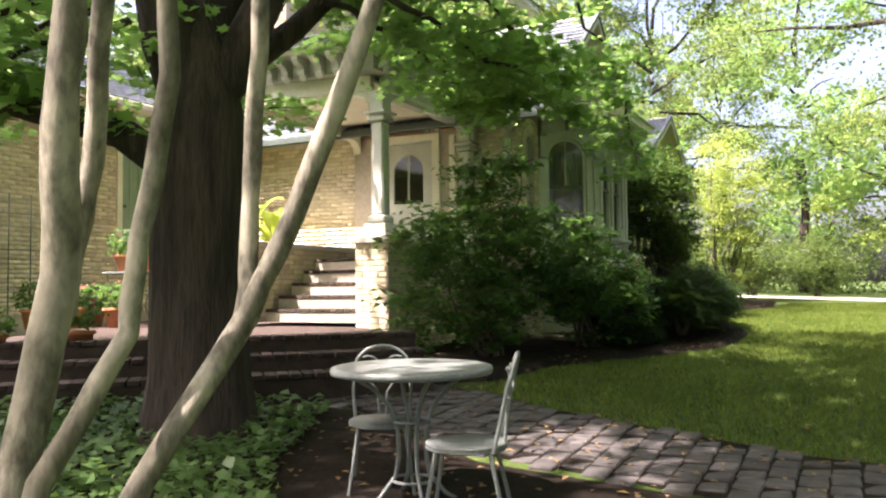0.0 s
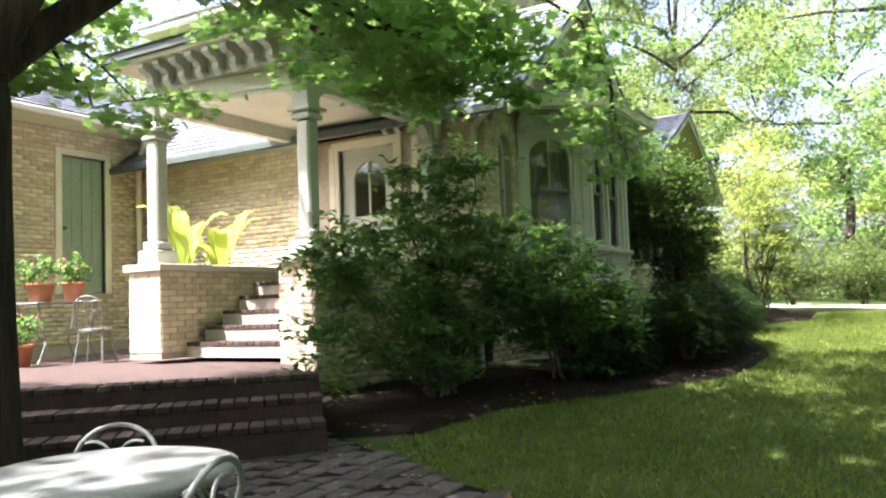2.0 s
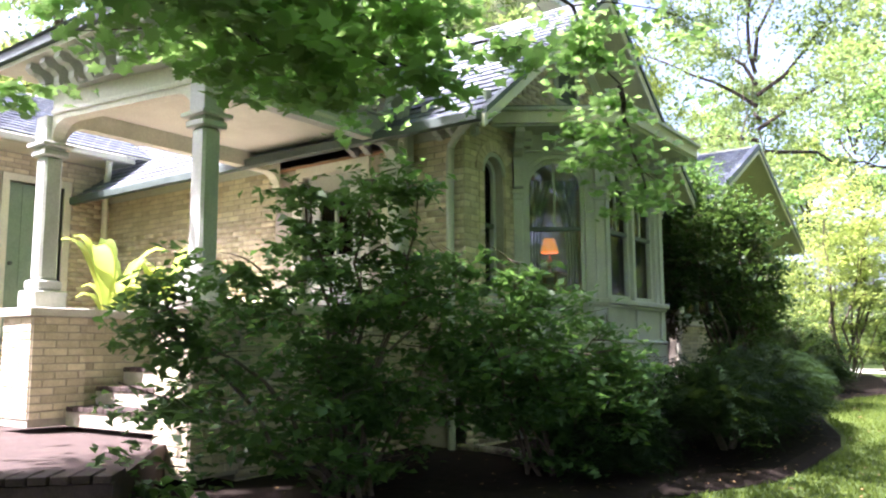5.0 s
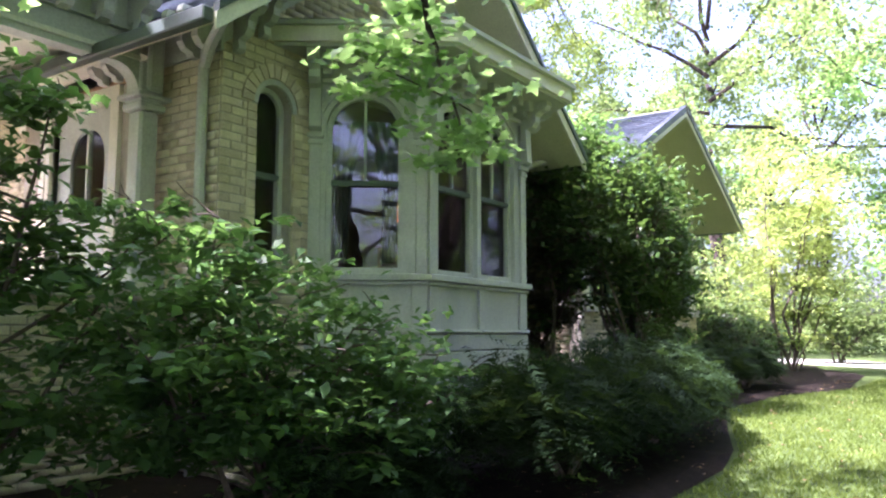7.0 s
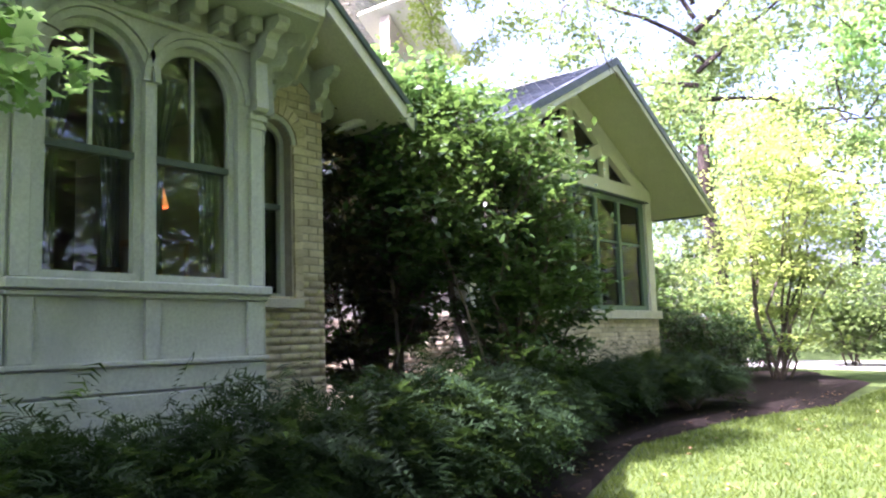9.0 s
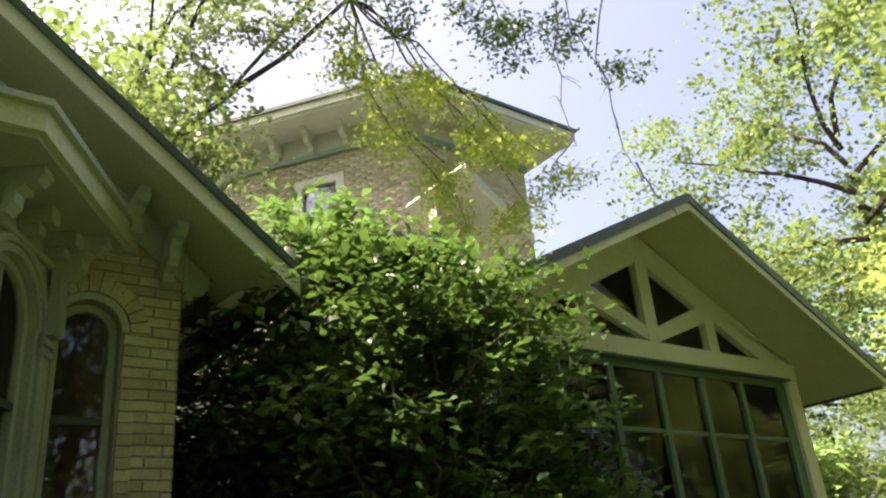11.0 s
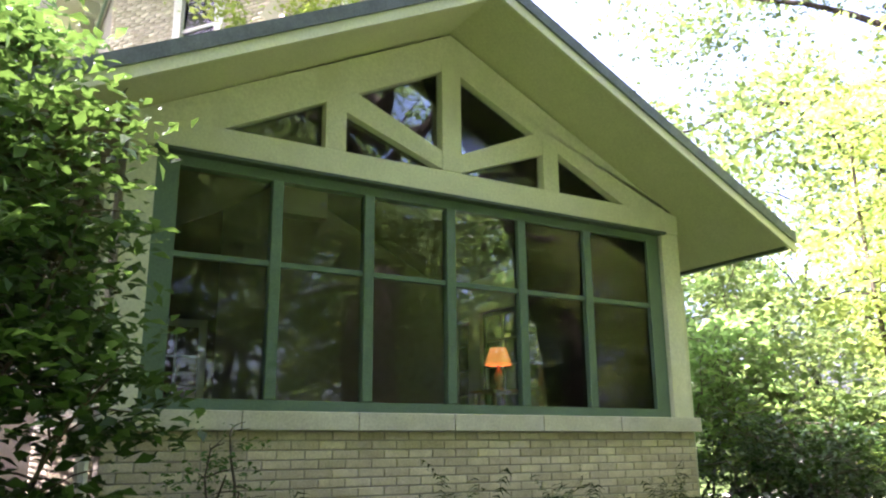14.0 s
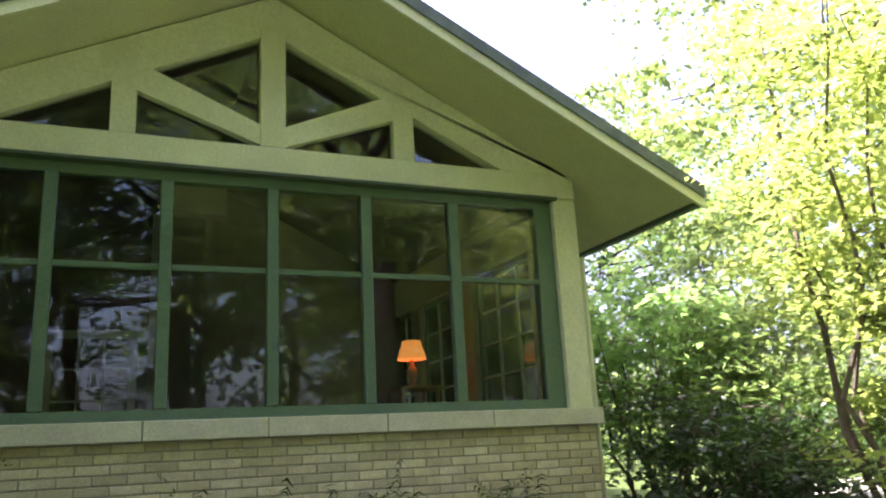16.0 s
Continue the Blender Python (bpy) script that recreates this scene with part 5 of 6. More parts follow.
def pot_plant(x, y, z, r=0.14, h=0.24, leaves=260, tall=0.35, flowers=True, mat=L_SHRUB):
    p = empty("potted_plant", (x, y, z), "terracotta pot of leafy garden flowers" if flowers else "terracotta pot of broad green leaves", "potted plant")
    part("pot", lathe([(r * 0.68, 0), (r * 0.95, h * 0.86), (r * 1.08, h * 0.86), (r * 1.1, h), (r * 0.95, h), (r * 0.9, h * 0.9)]), M_TERRA, p, smooth=True)
    c = clustered([(0, 0, h + tall * 0.45, r * 1.5, r * 1.5, tall * 0.55)], max(4, leaves // 6), 6, 0.04, 0.2)
    o = new("foliage", quads_mesh("foliage", leaves_at(c, 0.075, 0.5, 0.6), 4, mat))
    o.parent = p
    if flowers:
        c = clustered([(0, 0, h + tall * 0.7, r * 1.4, r * 1.4, tall * 0.4)], 6, 4, 0.02, 0.6)
        o = new("blossoms", quads_mesh("blossoms", leaves_at(c, 0.045, 0.4, 0.9), 4, M_PINK))
        o.parent = p
    return p


for px, py, pz in ((8.58, 11.1, TER + 0.675), (9.05, 11.15, TER + 0.675), (8.25, 11.35, TER - 0.05), (7.85, 11.2, TER - 0.05), (8.1, 10.75, TER - 0.05), (7.5, 11.5, TER - 0.05), (5.2, 8.95, 0.2), (5.7, 8.45, 0.2)):
    pot_plant(px, py, pz, 0.13 + 0.04 * random.random(), 0.22 + 0.05 * random.random())


def trellis(x, y, z):
    t = empty("trellis", (x, y, z), "thin dark iron plant trellis on the terrace", "trellis")
    for i in range(3):
        part("upright", pipe([(i * 0.3 - 0.3, 0, 0), (i * 0.3 - 0.3, 0, 1.7)], 0.008, 6), M_FASCIA, t)
    for h in (0.5, 1.0, 1.45):
        part("crossbar", pipe([(-0.36, 0, h), (0.36, 0, h)], 0.006, 6), M_FASCIA, t)


trellis(7.2, 11.6, TER - 0.05)


def banana_plant(x, y, z, k_size):
    p = empty("banana_plant", (x, y, z), "tall potted plant with long sunlit yellow-green leaves", "potted plant")
    part("pot", lathe([(0.14, 0), (0.19, 0.26), (0.21, 0.26), (0.215, 0.31), (0.19, 0.31)]), M_TERRA, p, smooth=True)
    for k in range(9):
        a, h, reach = k * 0.9 + 0.3, 0.7 + 0.4 * random.random(), 0.15 + 0.25 * random.random()
        bm = bmesh.new()
        prev = None
        for i in range(9):
            t = i / 8
            r = reach * t ** 1.6
            zz = 0.3 + h * (t ** 0.8) - 0.25 * t ** 4
            w = 0.05 * math.sin(math.pi * min(1, max(0.02, (t - 0.25) / 0.75))) + 0.008
            c = Vector((r * math.cos(a), r * math.sin(a), zz))
            s = Vector((-math.sin(a), math.cos(a), 0)) * w
            row = [bm.verts.new(c - s + Vector((0, 0, w * 0.4))), bm.verts.new(c), bm.verts.new(c + s + Vector((0, 0, w * 0.4)))]
            if prev:
                for j in range(2):
                    bm.faces.new((prev[j], prev[j + 1], row[j + 1], row[j]))
            prev = row
        part("leaf", bm, L_LOCUST, p, smooth=True)
    p.scale = (k_size, k_size, k_size)
    return p


banana_plant(10.1, 10.35, TER - 0.05, 1.8)
banana_plant(10.75, 10.3, TER - 0.05, 1.65)
banana_plant(10.5, 10.9, TER - 0.05, 1.6)


# ---- trees and shrubs ----
def branch_points(a, b, bend=0.15, n=5):
    a, b = Vector(a), Vector(b)
    d = (b - a).length
    off = Vector((random.uniform(-1, 1), random.uniform(-1, 1), random.uniform(0, 1))) * bend * d
    return [a.lerp(b, i / n) + off * math.sin(math.pi * i / n) * 0.7 + Vector((random.uniform(-1, 1), random.uniform(-1, 1), random.uniform(-1, 1))) * 0.03 * d * (0 < i < n) for i in range(n + 1)]


def limb(bm, a, b, r0, r1, bend=0.15, n=5, sides=8):
    pts = branch_points(a, b, bend, n)
    tube(bm, pts, [r0 + (r1 - r0) * i / n for i in range(n + 1)], sides)
    return pts


def crown(parent, centres, size, mat, flat=0.55, slim=0.6, name="crown"):
    ob = new(name, quads_mesh(name, leaves_at(centres, size, flat, slim), 4, mat))
    ob.parent = parent
    return ob


def sprays(path, n, per, reach, size_spread, droop=0.35):
    """Leaf places along a branch path."""
    pts = np.array([tuple(p) for p in path])
    t = rng.uniform(0.15, 1, n) * (len(pts) - 1)
    i = np.clip(t.astype(int), 0, len(pts) - 2)
    c = pts[i] + (pts[i + 1] - pts[i]) * (t - i)[:, None]
    c = c + rng.normal(size=(n, 3)) * reach * np.array([1, 1, 0.35]) - np.array([0, 0, 0.1])
    off = rng.normal(size=(n, per, 3)) * size_spread * np.array([1, 1, droop])
    return (c[:, None] + off).reshape(-1, 3)


def shade_maple():
    x, y = 4.92, 6.28
    z = ground_z(x, y) - 0.05
    tree = empty("shade_tree", (x, y, 0), "old dark-barked maple with low spreading leafy branches", "tree")
    tree.location = (0, 0, 0)
    bm = bmesh.new()
    tube(bm, [(x, y, z), (x, y, z + 0.12), (x + 0.01, y, z + 0.5), (x, y + 0.01, 1.0), (x + 0.01, y + 0.02, 1.6), (x, y, 2.0), (x, y, 2.35), (x, y, 2.7)], [0.5, 0.39, 0.33, 0.30, 0.30, 0.29, 0.22, 0.1], 18)
    for v in bm.verts:
        a = math.atan2(v.co.y - y, v.co.x - x)
        k = 1 + 0.06 * math.sin(7 * a) + 0.05 * noise.noise(v.co * 3)
        v.co.x, v.co.y = x + (v.co.x - x) * k, y + (v.co.y - y) * k
    part("trunk", bm, M_BARK, tree, smooth=True)
    ends = [((x, y, 1.95), (5.7, 5.2, 3.9), 0.16, 0.08), ((x, y, 2.0), (5.3, 6.6, 5.2), 0.24, 0.12), ((x, y, 2.0), (4.3, 6.9, 5.0), 0.22, 0.12), ((x, y, 1.6), (3.3, 7.6, 2.1), 0.13, 0.07), ((x, y, 1.9), (4.2, 6.4, 4.2), 0.17, 0.08), ((x, y, 2.0), (6.4, 5.9, 3.5), 0.12, 0.06)]
    leaves, bb = [], bmesh.new()
    for a, b, r0, r1 in ends:
        one = bmesh.new()
        pts = limb(one, a, b, r0, r1, 0.1, 6, 10)
        part("limb", one, M_BARK, tree, smooth=True)
        tip = pts[-1]
        for k in range(5):
            d = Vector((random.uniform(-1, 1), random.uniform(-1, 1), random.uniform(0.1, 0.9))).normalized() * random.uniform(1.5, 3.0)
            q = limb(bb, tip, tip + d, r1 * 0.5, 0.012, 0.15, 5, 6)
            leaves.append(sprays(q, 24, 12, 0.35, 0.13))
    # low boughs reaching over the lawn towards the house
    boughs = [((5.6, 5.5, 3.4), (8.6, 4.9, 3.1)), ((5.9, 5.7, 3.5), (9.2, 5.9, 3.35)), ((6.0, 6.0, 3.6), (8.2, 7.0, 3.45)), ((7.6, 5.2, 3.3), (9.2, 4.9, 2.95)),
              ((8.0, 5.9, 3.5), (9.9, 5.75, 3.2)), ((5.4, 5.4, 3.6), (7.2, 4.2, 3.4)), ((5.2, 6.8, 3.6), (7.0, 7.9, 3.5)),
              ((4.6, 6.6, 2.6), (3.3, 6.9, 1.9)), ((4.4, 6.9, 2.8), (3.0, 7.4, 2.2)), ((4.2, 7.2, 2.4), (3.2, 8.0, 1.7)), ((4.8, 7.0, 2.8), (4.0, 8.4, 2.1)), ((5.2, 6.8, 3.0), (6.6, 7.4, 2.45)), ((5.4, 6.9, 3.2), (7.4, 7.9, 2.75)), ((7.8, 6.6, 3.5), (9.6, 6.6, 3.75)),
              ((5.6, 5.4, 3.0), (7.6, 4.9, 2.6)), ((5.8, 5.9, 3.0), (8.2, 5.6, 2.8)),
              ((7.0, 5.2, 2.9), (8.9, 5.2, 2.75)), ((7.4, 5.9, 3.0), (9.7, 6.0, 2.95)), ((4.5, 7.0, 3.0), (3.2, 8.4, 2.2)), ((4.2, 6.6, 3.3), (2.6, 6.6, 2.9)),
              ((5.0, 7.0, 3.4), (5.0, 9.4, 2.9)), ((9.0, 5.4, 4.5), (12.3, 5.15, 3.55)), ((12.2, 5.15, 3.55), (12.65, 5.1, 2.6))]
    for a, b in boughs:
        q = limb(bb, a, b, 0.03, 0.008, 0.08, 6, 6)
        leaves.append(sprays(q, 19, 11, 0.24, 0.11, 0.25))
        for k in range(4):
            i = random.randint(2, 6)
            d = Vector((random.uniform(-0.8, 0.8), random.uniform(-0.8, 0.8), random.uniform(-0.25, 0.2)))
            qq = limb(bb, q[i], q[i] + d, 0.009, 0.003, 0.1, 3, 5)
            leaves.append(sprays(qq, 9, 11, 0.13, 0.1, 0.3))
    part("branchwork", bb, M_BARK, tree)["kind"] = "stuff"
    ob = new("low_leaves", quads_mesh("low_leaves", lobed_leaves(np.concatenate(leaves), 0.11, 0.6), 12, L_MAPLE))
    ob.parent = tree
    # Unseen high clumps, set along the sun's path to shade lawn, steps and shrubs.
    crown(tree, clumped([(3.2, 4.9, 8.4, 3.2, 1.9, 1.2), (6.4, 4.9, 8.2, 3.2, 1.9, 1.3), (6.5, 3.0, 8.6, 3.6, 2.2, 1.2), (9.6, 4.6, 8.2, 2.6, 1.8, 1.2), (3.4, 8.6, 8.0, 2.4, 1.8, 1.2), (1.2, 10.4, 8.0, 2.0, 1.8, 1.2), (0.2, 7.6, 8.0, 1.6, 1.4, 0.9), (8.2, 7.9, 8.2, 1.3, 0.9, 0.7), (10.2, 7.2, 8.2, 1.3, 1.0, 0.7), (5.6, 8.8, 8.1, 1.6, 1.2, 0.9)], 33000, 110, 0.42), 0.14, L_MAPLE, 0.6, 0.85)
    return tree


def myrtle():
    tree = empty("crape_myrtle", (0, 0, 0), "multi-stemmed crape myrtle with smooth mottled pale bark", "tree")
    stems = [
        [(2.02, 4.02, -0.45), (2.14, 3.93, 0.1), (2.23, 3.87, 0.33), (2.45, 3.73, 0.73), (2.52, 3.64, 0.98), (2.56, 3.45, 1.44), (2.62, 3.3, 1.9), (2.75, 3.2, 2.6), (2.9, 3.1, 3.4)],
        [(2.44, 3.74, 0.70), (2.48, 3.75, 0.85), (2.48, 3.74, 1.13), (2.41, 3.65, 1.55), (2.38, 3.6, 2.2), (2.3, 3.6, 3.2)],
        [(1.68, 3.62, -0.45), (1.7, 3.6, 0.25), (1.75, 3.58, 0.47), (1.88, 3.52, 0.72), (1.9, 3.51, 0.89), (1.9, 3.44, 1.19), (1.87, 3.42, 1.5), (1.85, 3.4, 2.2), (1.9, 3.4, 3.2)],
        [(1.9, 3.92, -0.45), (1.94, 3.92, 0.39), (2.04, 3.91, 0.83), (2.0, 3.86, 1.15), (1.99, 3.82, 1.45), (1.95, 3.8, 2.2), (1.9, 3.8, 3.2)],
        [(2.05, 3.92, 0.75), (2.12, 3.97, 0.9), (2.14, 3.93, 1.1), (2.1, 3.85, 1.49), (2.1, 3.8, 2.2), (2.15, 3.8, 3.1)],
    ]
    for s, r in zip(stems, (0.034, 0.026, 0.022, 0.043, 0.029)):
        bm = bmesh.new()
        fine = []
        for a, b in zip(s, s[1:]):
            for k in range(3):
                fine.append(Vector(a).lerp(Vector(b), k / 3) + Vector((random.uniform(-1, 1), random.uniform(-1, 1), 0)) * 0.004)
        fine.append(Vector(s[-1]))
        n = len(fine)
        tube(bm, fine, [r * (1.05 - 0.4 * i / n) * random.uniform(0.93, 1.08) for i in range(n)], 10)
        part("stem", bm, M_SMOOTHBARK, tree, smooth=True)
    c = clustered([(2.2, 3.6, 4.2, 1.6, 1.5, 0.9)], 500, 12, 0.12, 0.2)
    crown(tree, c, 0.06, L_MAPLE)
    return tree


def shrub(name, label, x, y, blobs, n, per, size, mat, stems=7, spread=0.07, hollow=0.15, shoots=7, flat=0.6, slim=0.55, bark=M_TWIG, category="shrub"):
    """A multi-stemmed shrub: stems fan out from the base, side shoots carry flat layers of leaves."""
    sh = empty(name, (0, 0, 0), label, category)
    z = ground_z(x, y) - 0.02
    leaves = []
    for k in range(stems):
        b = [float(v) for v in blobs[k % len(blobs)]]
        tgt = (b[0] + random.uniform(-0.7, 0.7) * b[3], b[1] + random.uniform(-0.7, 0.7) * b[4], b[2] + random.uniform(-0.1, 0.95) * b[5])
        bm = bmesh.new()
        r = 0.011 + 0.008 * random.random() + 0.004 * b[2]
        pts = limb(bm, (x + random.uniform(-0.2, 0.2), y + random.uniform(-0.15, 0.15), z), tgt, r, 0.005, 0.12, 7, 6)
        for q in range(shoots):
            i = random.randint(2, 7)
            d = Vector((random.uniform(-1, 1), random.uniform(-1, 1), random.uniform(-0.15, 0.45))).normalized() * random.uniform(0.35, 0.8) * min(0.8, b[3])
            s = limb(bm, pts[i], pts[i] + d, r * 0.4, 0.0025, 0.15, 4, 4)
            leaves.append(sprays(s, max(2, int(n * 0.62 / (stems * shoots))), per, 0.05, spread * 1.05, 0.3))
        part("stem", bm, bark, sh)
    leaves.append(clustered(blobs, int(n * 0.42), per, spread * 1.3, hollow, 0.45))
    crown(sh, np.concatenate(leaves), size, mat, flat, slim)
    return sh


def yew(x, y, blobs, n):
    """A low dark evergreen: feathery shoots of needles that arch outwards."""
    sh = empty("yew_shrub", (0, 0, 0), "low spreading dark green yew in the mulch bed", "shrub", "yews along the bed")
    bl = np.array(blobs, float)
    which = rng.integers(0, len(bl), n)
    d = rng.normal(size=(n, 3))
    d[:, 2] = np.abs(d[:, 2]) * 0.9 - 0.25
    d /= np.linalg.norm(d, axis=1, keepdims=True)
    tip = bl[which, :3] + d * bl[which, 3:6] * rng.uniform(0.55, 1.08, size=(n, 1))
    grow = d * np.array([1, 1, 0.35]) + rng.normal(size=(n, 3)) * 0.25
    grow /= np.linalg.norm(grow, axis=1, keepdims=True)
    per = 12
    long = rng.uniform(0.2, 0.42, size=(n, 1, 1))
    t = np.linspace(-1, 0, per)[None, :, None]
    c = tip[:, None] + grow[:, None] * t * long + np.array([0, 0, -1.0]) * (1 + t) ** 2 * 0.09 + rng.normal(size=(n, per, 3)) * 0.006
    out = np.cross(grow, np.array([0, 0, 1.0]) + rng.normal(size=(n, 3)) * 0.3)
    out /= np.linalg.norm(out, axis=1, keepdims=True) + 1e-9
    size = 0.05 * (1.1 - 0.5 * (1 + t) ** 3)
    tris = []
    for sgn in (-1, 1):
        d2 = out[:, None] * sgn + grow[:, None] * 0.7 + rng.normal(size=(n, per, 3)) * 0.16
        tris.append(np.stack([c - grow[:, None] * 0.007, c + grow[:, None] * 0.007, c + d2 * size], 2))
    ob = new("foliage", quads_mesh("foliage", np.concatenate(tris).reshape(-1, 3), 3, L_YEW))
    ob.parent = sh
    z = ground_z(x, y)
    for k in range(4):
        b = bl[k % len(bl)]
        bm = bmesh.new()
        limb(bm, (x, y, z - 0.02), (b[0], b[1], b[2]), 0.03, 0.012, 0.1, 4, 6)
        part("stem", bm, M_TWIG, sh)
    return sh


def lawn_tree(name, label, x, y, height, spread_r, leaves_n, size, mat, trunk_r=0.25, low=0.35, lean=(0, 0), bark=M_BARK, category="tree"):
    """A tree with trunk, limbs and a crown of many sprays with gaps."""
    tr = empty(name, (0, 0, 0), label, category)
    z = ground_z(x, y) - 0.05
    top = Vector((x + lean[0], y + lean[1], z + height))
    bm = bmesh.new()
    fork = Vector((x, y, z)).lerp(top, 0.4)
    limb(bm, (x, y, z), fork, trunk_r, trunk_r * 0.7, 0.04, 6, 10)
    part("trunk", bm, bark, tr, smooth=True)
    bb, spots, blobs = bmesh.new(), [], []
    for k in range(11):
        a = k * 2.4 + random.random()
        h = low + (1 - low) * (0.15 + 0.85 * (k / 10))
        rr = spread_r * math.sin(math.pi * (0.25 + 0.65 * (h - low) / (1 - low))) * random.uniform(0.75, 1.1)
        q = Vector((x + lean[0] * h + rr * math.cos(a), y + lean[1] * h + rr * math.sin(a), z + height * h))
        base = Vector((x, y, z)).lerp(top, min(0.8, 0.3 + 0.4 * h))
        pts = limb(bb, base, q, trunk_r * 0.32, 0.02, 0.12, 5, 6)
        blobs.append((q.x, q.y, q.z, spread_r * 0.42, spread_r * 0.42, height * 0.1))
        mid = pts[3]
        blobs.append((mid.x, mid.y, mid.z + 0.2, spread_r * 0.3, spread_r * 0.3, height * 0.07))
    part("branchwork", bb, bark, tr)["kind"] = "stuff"
    crown(tr, clumped(blobs, leaves_n, 110, 0.24 + size * 1.5), size, mat, 0.5, 0.7)
    return tr


def locust():
    """A honey locust behind the sunroom: a high open canopy, and one lime bough hanging low."""
    tr = empty("locust_tree", (0, 0, 0), "tall honey locust with a hanging bough of feathery lime leaves", "tree")
    base, fork = Vector((16.4, 14.2, ground_z(16.4, 14.2) - 0.05)), Vector((16.4, 13.4, 5.2))
    bm = bmesh.new()
    limb(bm, base, fork, 0.24, 0.17, 0.03, 6, 10)
    part("trunk", bm, M_BARK, tr, smooth=True)
    bb = bmesh.new()
    high = [(17.2, 7.6, 9.8), (18.8, 8.6, 10.4), (17.4, 10.4, 10.8), (19.8, 7.4, 10.2), (17.6, 11.6, 11.0), (16.6, 11.0, 7.2), (17.4, 11.6, 7.8), (16.2, 10.0, 6.6)]
    for p in high:
        limb(bb, fork, p, 0.05, 0.012, 0.12, 6, 6)
    hang = []
    for p in ((19.0, 7.9, 6.5), (19.9, 8.0, 6.6), (20.7, 7.9, 6.3), (21.4, 7.7, 6.1), (20.1, 8.3, 5.6), (21.0, 8.1, 5.7), (19.4, 8.1, 5.9)):
        q = limb(bb, (19.4, 9.4, 9.2), p, 0.022, 0.005, 0.1, 6, 5)
        for k in range(6):
            i = random.randint(4, 6)
            d = Vector((random.uniform(-0.6, 0.6), random.uniform(-0.3, 0.3), random.uniform(-0.7, 0.05)))
            hang.append(sprays(limb(bb, q[i], q[i] + d, 0.006, 0.002, 0.1, 3, 4), 11, 12, 0.09, 0.09, 0.6))
    limb(bb, fork, (19.4, 9.4, 9.2), 0.09, 0.03, 0.08, 6, 6)
    veil = []
    for a, b in (((17.4, 10.4, 10.6), (17.0, 9.4, 7.6)), ((17.4, 10.4, 10.6), (18.2, 9.3, 7.5)), ((18.8, 8.6, 10.4), (19.4, 8.4, 7.6)), ((18.8, 8.6, 10.4), (18.4, 8.0, 7.3)), ((19.8, 7.4, 10.2), (20.8, 7.6, 7.4)), ((19.8, 7.4, 10.2), (21.6, 7.0, 7.2)), ((17.2, 7.6, 9.8), (17.4, 8.4, 7.4))):
        q = limb(bb, a, b, 0.02, 0.005, 0.1, 6, 5)
        for k in range(8):
            i = random.randint(3, 6)
            d = Vector((random.uniform(-0.8, 0.8), random.uniform(-0.5, 0.5), random.uniform(-0.5, 0.25)))
            veil.append(sprays(limb(bb, q[i], q[i] + d, 0.006, 0.002, 0.1, 3, 4), 9, 12, 0.12, 0.1, 0.5))
    crown(tr, np.concatenate(veil), 0.085, L_OAK, 0.5, 0.5, "veil_of_leaves")
    part("branchwork", bb, M_BARK, tr)["kind"] = "stuff"
    crown(tr, clumped([(x, y, z, 1.7, 1.6, 0.9) for x, y, z in high], 17000, 90, 0.4), 0.12, L_OAK, 0.5, 0.6)
    crown(tr, np.concatenate(hang), 0.075, L_LOCUST, 0.5, 0.5, "hanging_bough")
    return tr


shade_maple()
myrtle()

# shrubs in front of the porch and the bay
shrub("viburnum_shrub", "tall leafy shrub with arching stems before the porch", 9.5, 6.15, [(9.5, 6.1, 1.5, 0.8, 0.5, 0.7), (9.85, 6.15, 2.2, 0.42, 0.35, 0.5), (8.9, 6.1, 1.25, 0.6, 0.45, 0.5), (10.3, 5.95, 1.2, 0.65, 0.5, 0.6), (8.2, 6.3, 1.25, 0.45, 0.4, 0.4), (9.3, 6.1, 0.6, 0.9, 0.5, 0.5), (9.05, 6.2, 2.15, 0.3, 0.3, 0.4), (10.1, 6.4, 0.5, 0.8, 0.4, 0.5), (8.3, 6.6, 0.5, 0.5, 0.4, 0.5)], 760, 13, 0.105, L_SHRUB, 17)
shrub("viburnum_shrub", "broad leafy shrub with crossing stems by the bay", 11.2, 5.5, [(11.1, 5.6, 1.15, 0.8, 0.6, 0.6), (10.5, 5.5, 0.85, 0.65, 0.55, 0.55), (12.0, 5.4, 0.85, 0.7, 0.5, 0.5), (12.75, 5.3, 0.5, 0.55, 0.4, 0.4), (11.3, 5.1, 0.5, 0.9, 0.4, 0.4)], 760, 13, 0.1, L_SHRUB, 15)
yew(13.4, 4.65, [(12.9, 4.65, 0.4, 0.9, 0.7, 0.58), (13.9, 4.6, 0.45, 0.95, 0.7, 0.6)], 3000)
yew(15.2, 4.65, [(14.9, 4.6, 0.45, 0.95, 0.7, 0.62), (15.8, 4.75, 0.48, 0.9, 0.7, 0.58)], 3000)
yew(17.0, 5.2, [(16.7, 5.1, 0.48, 0.85, 0.6, 0.52), (17.6, 5.3, 0.45, 0.85, 0.55, 0.5)], 2300)
yew(11.7, 4.95, [(11.6, 5.0, 0.15, 0.8, 0.45, 0.42)], 800)
yew(18.8, 5.6, [(18.7, 5.6, 0.5, 0.8, 0.5, 0.5), (19.7, 5.6, 0.48, 0.8, 0.5, 0.46)], 1700)
yew(21.4, 5.4, [(20.8, 5.5, 0.5, 0.75, 0.5, 0.44), (21.8, 5.3, 0.5, 0.75, 0.5, 0.42)], 1600)
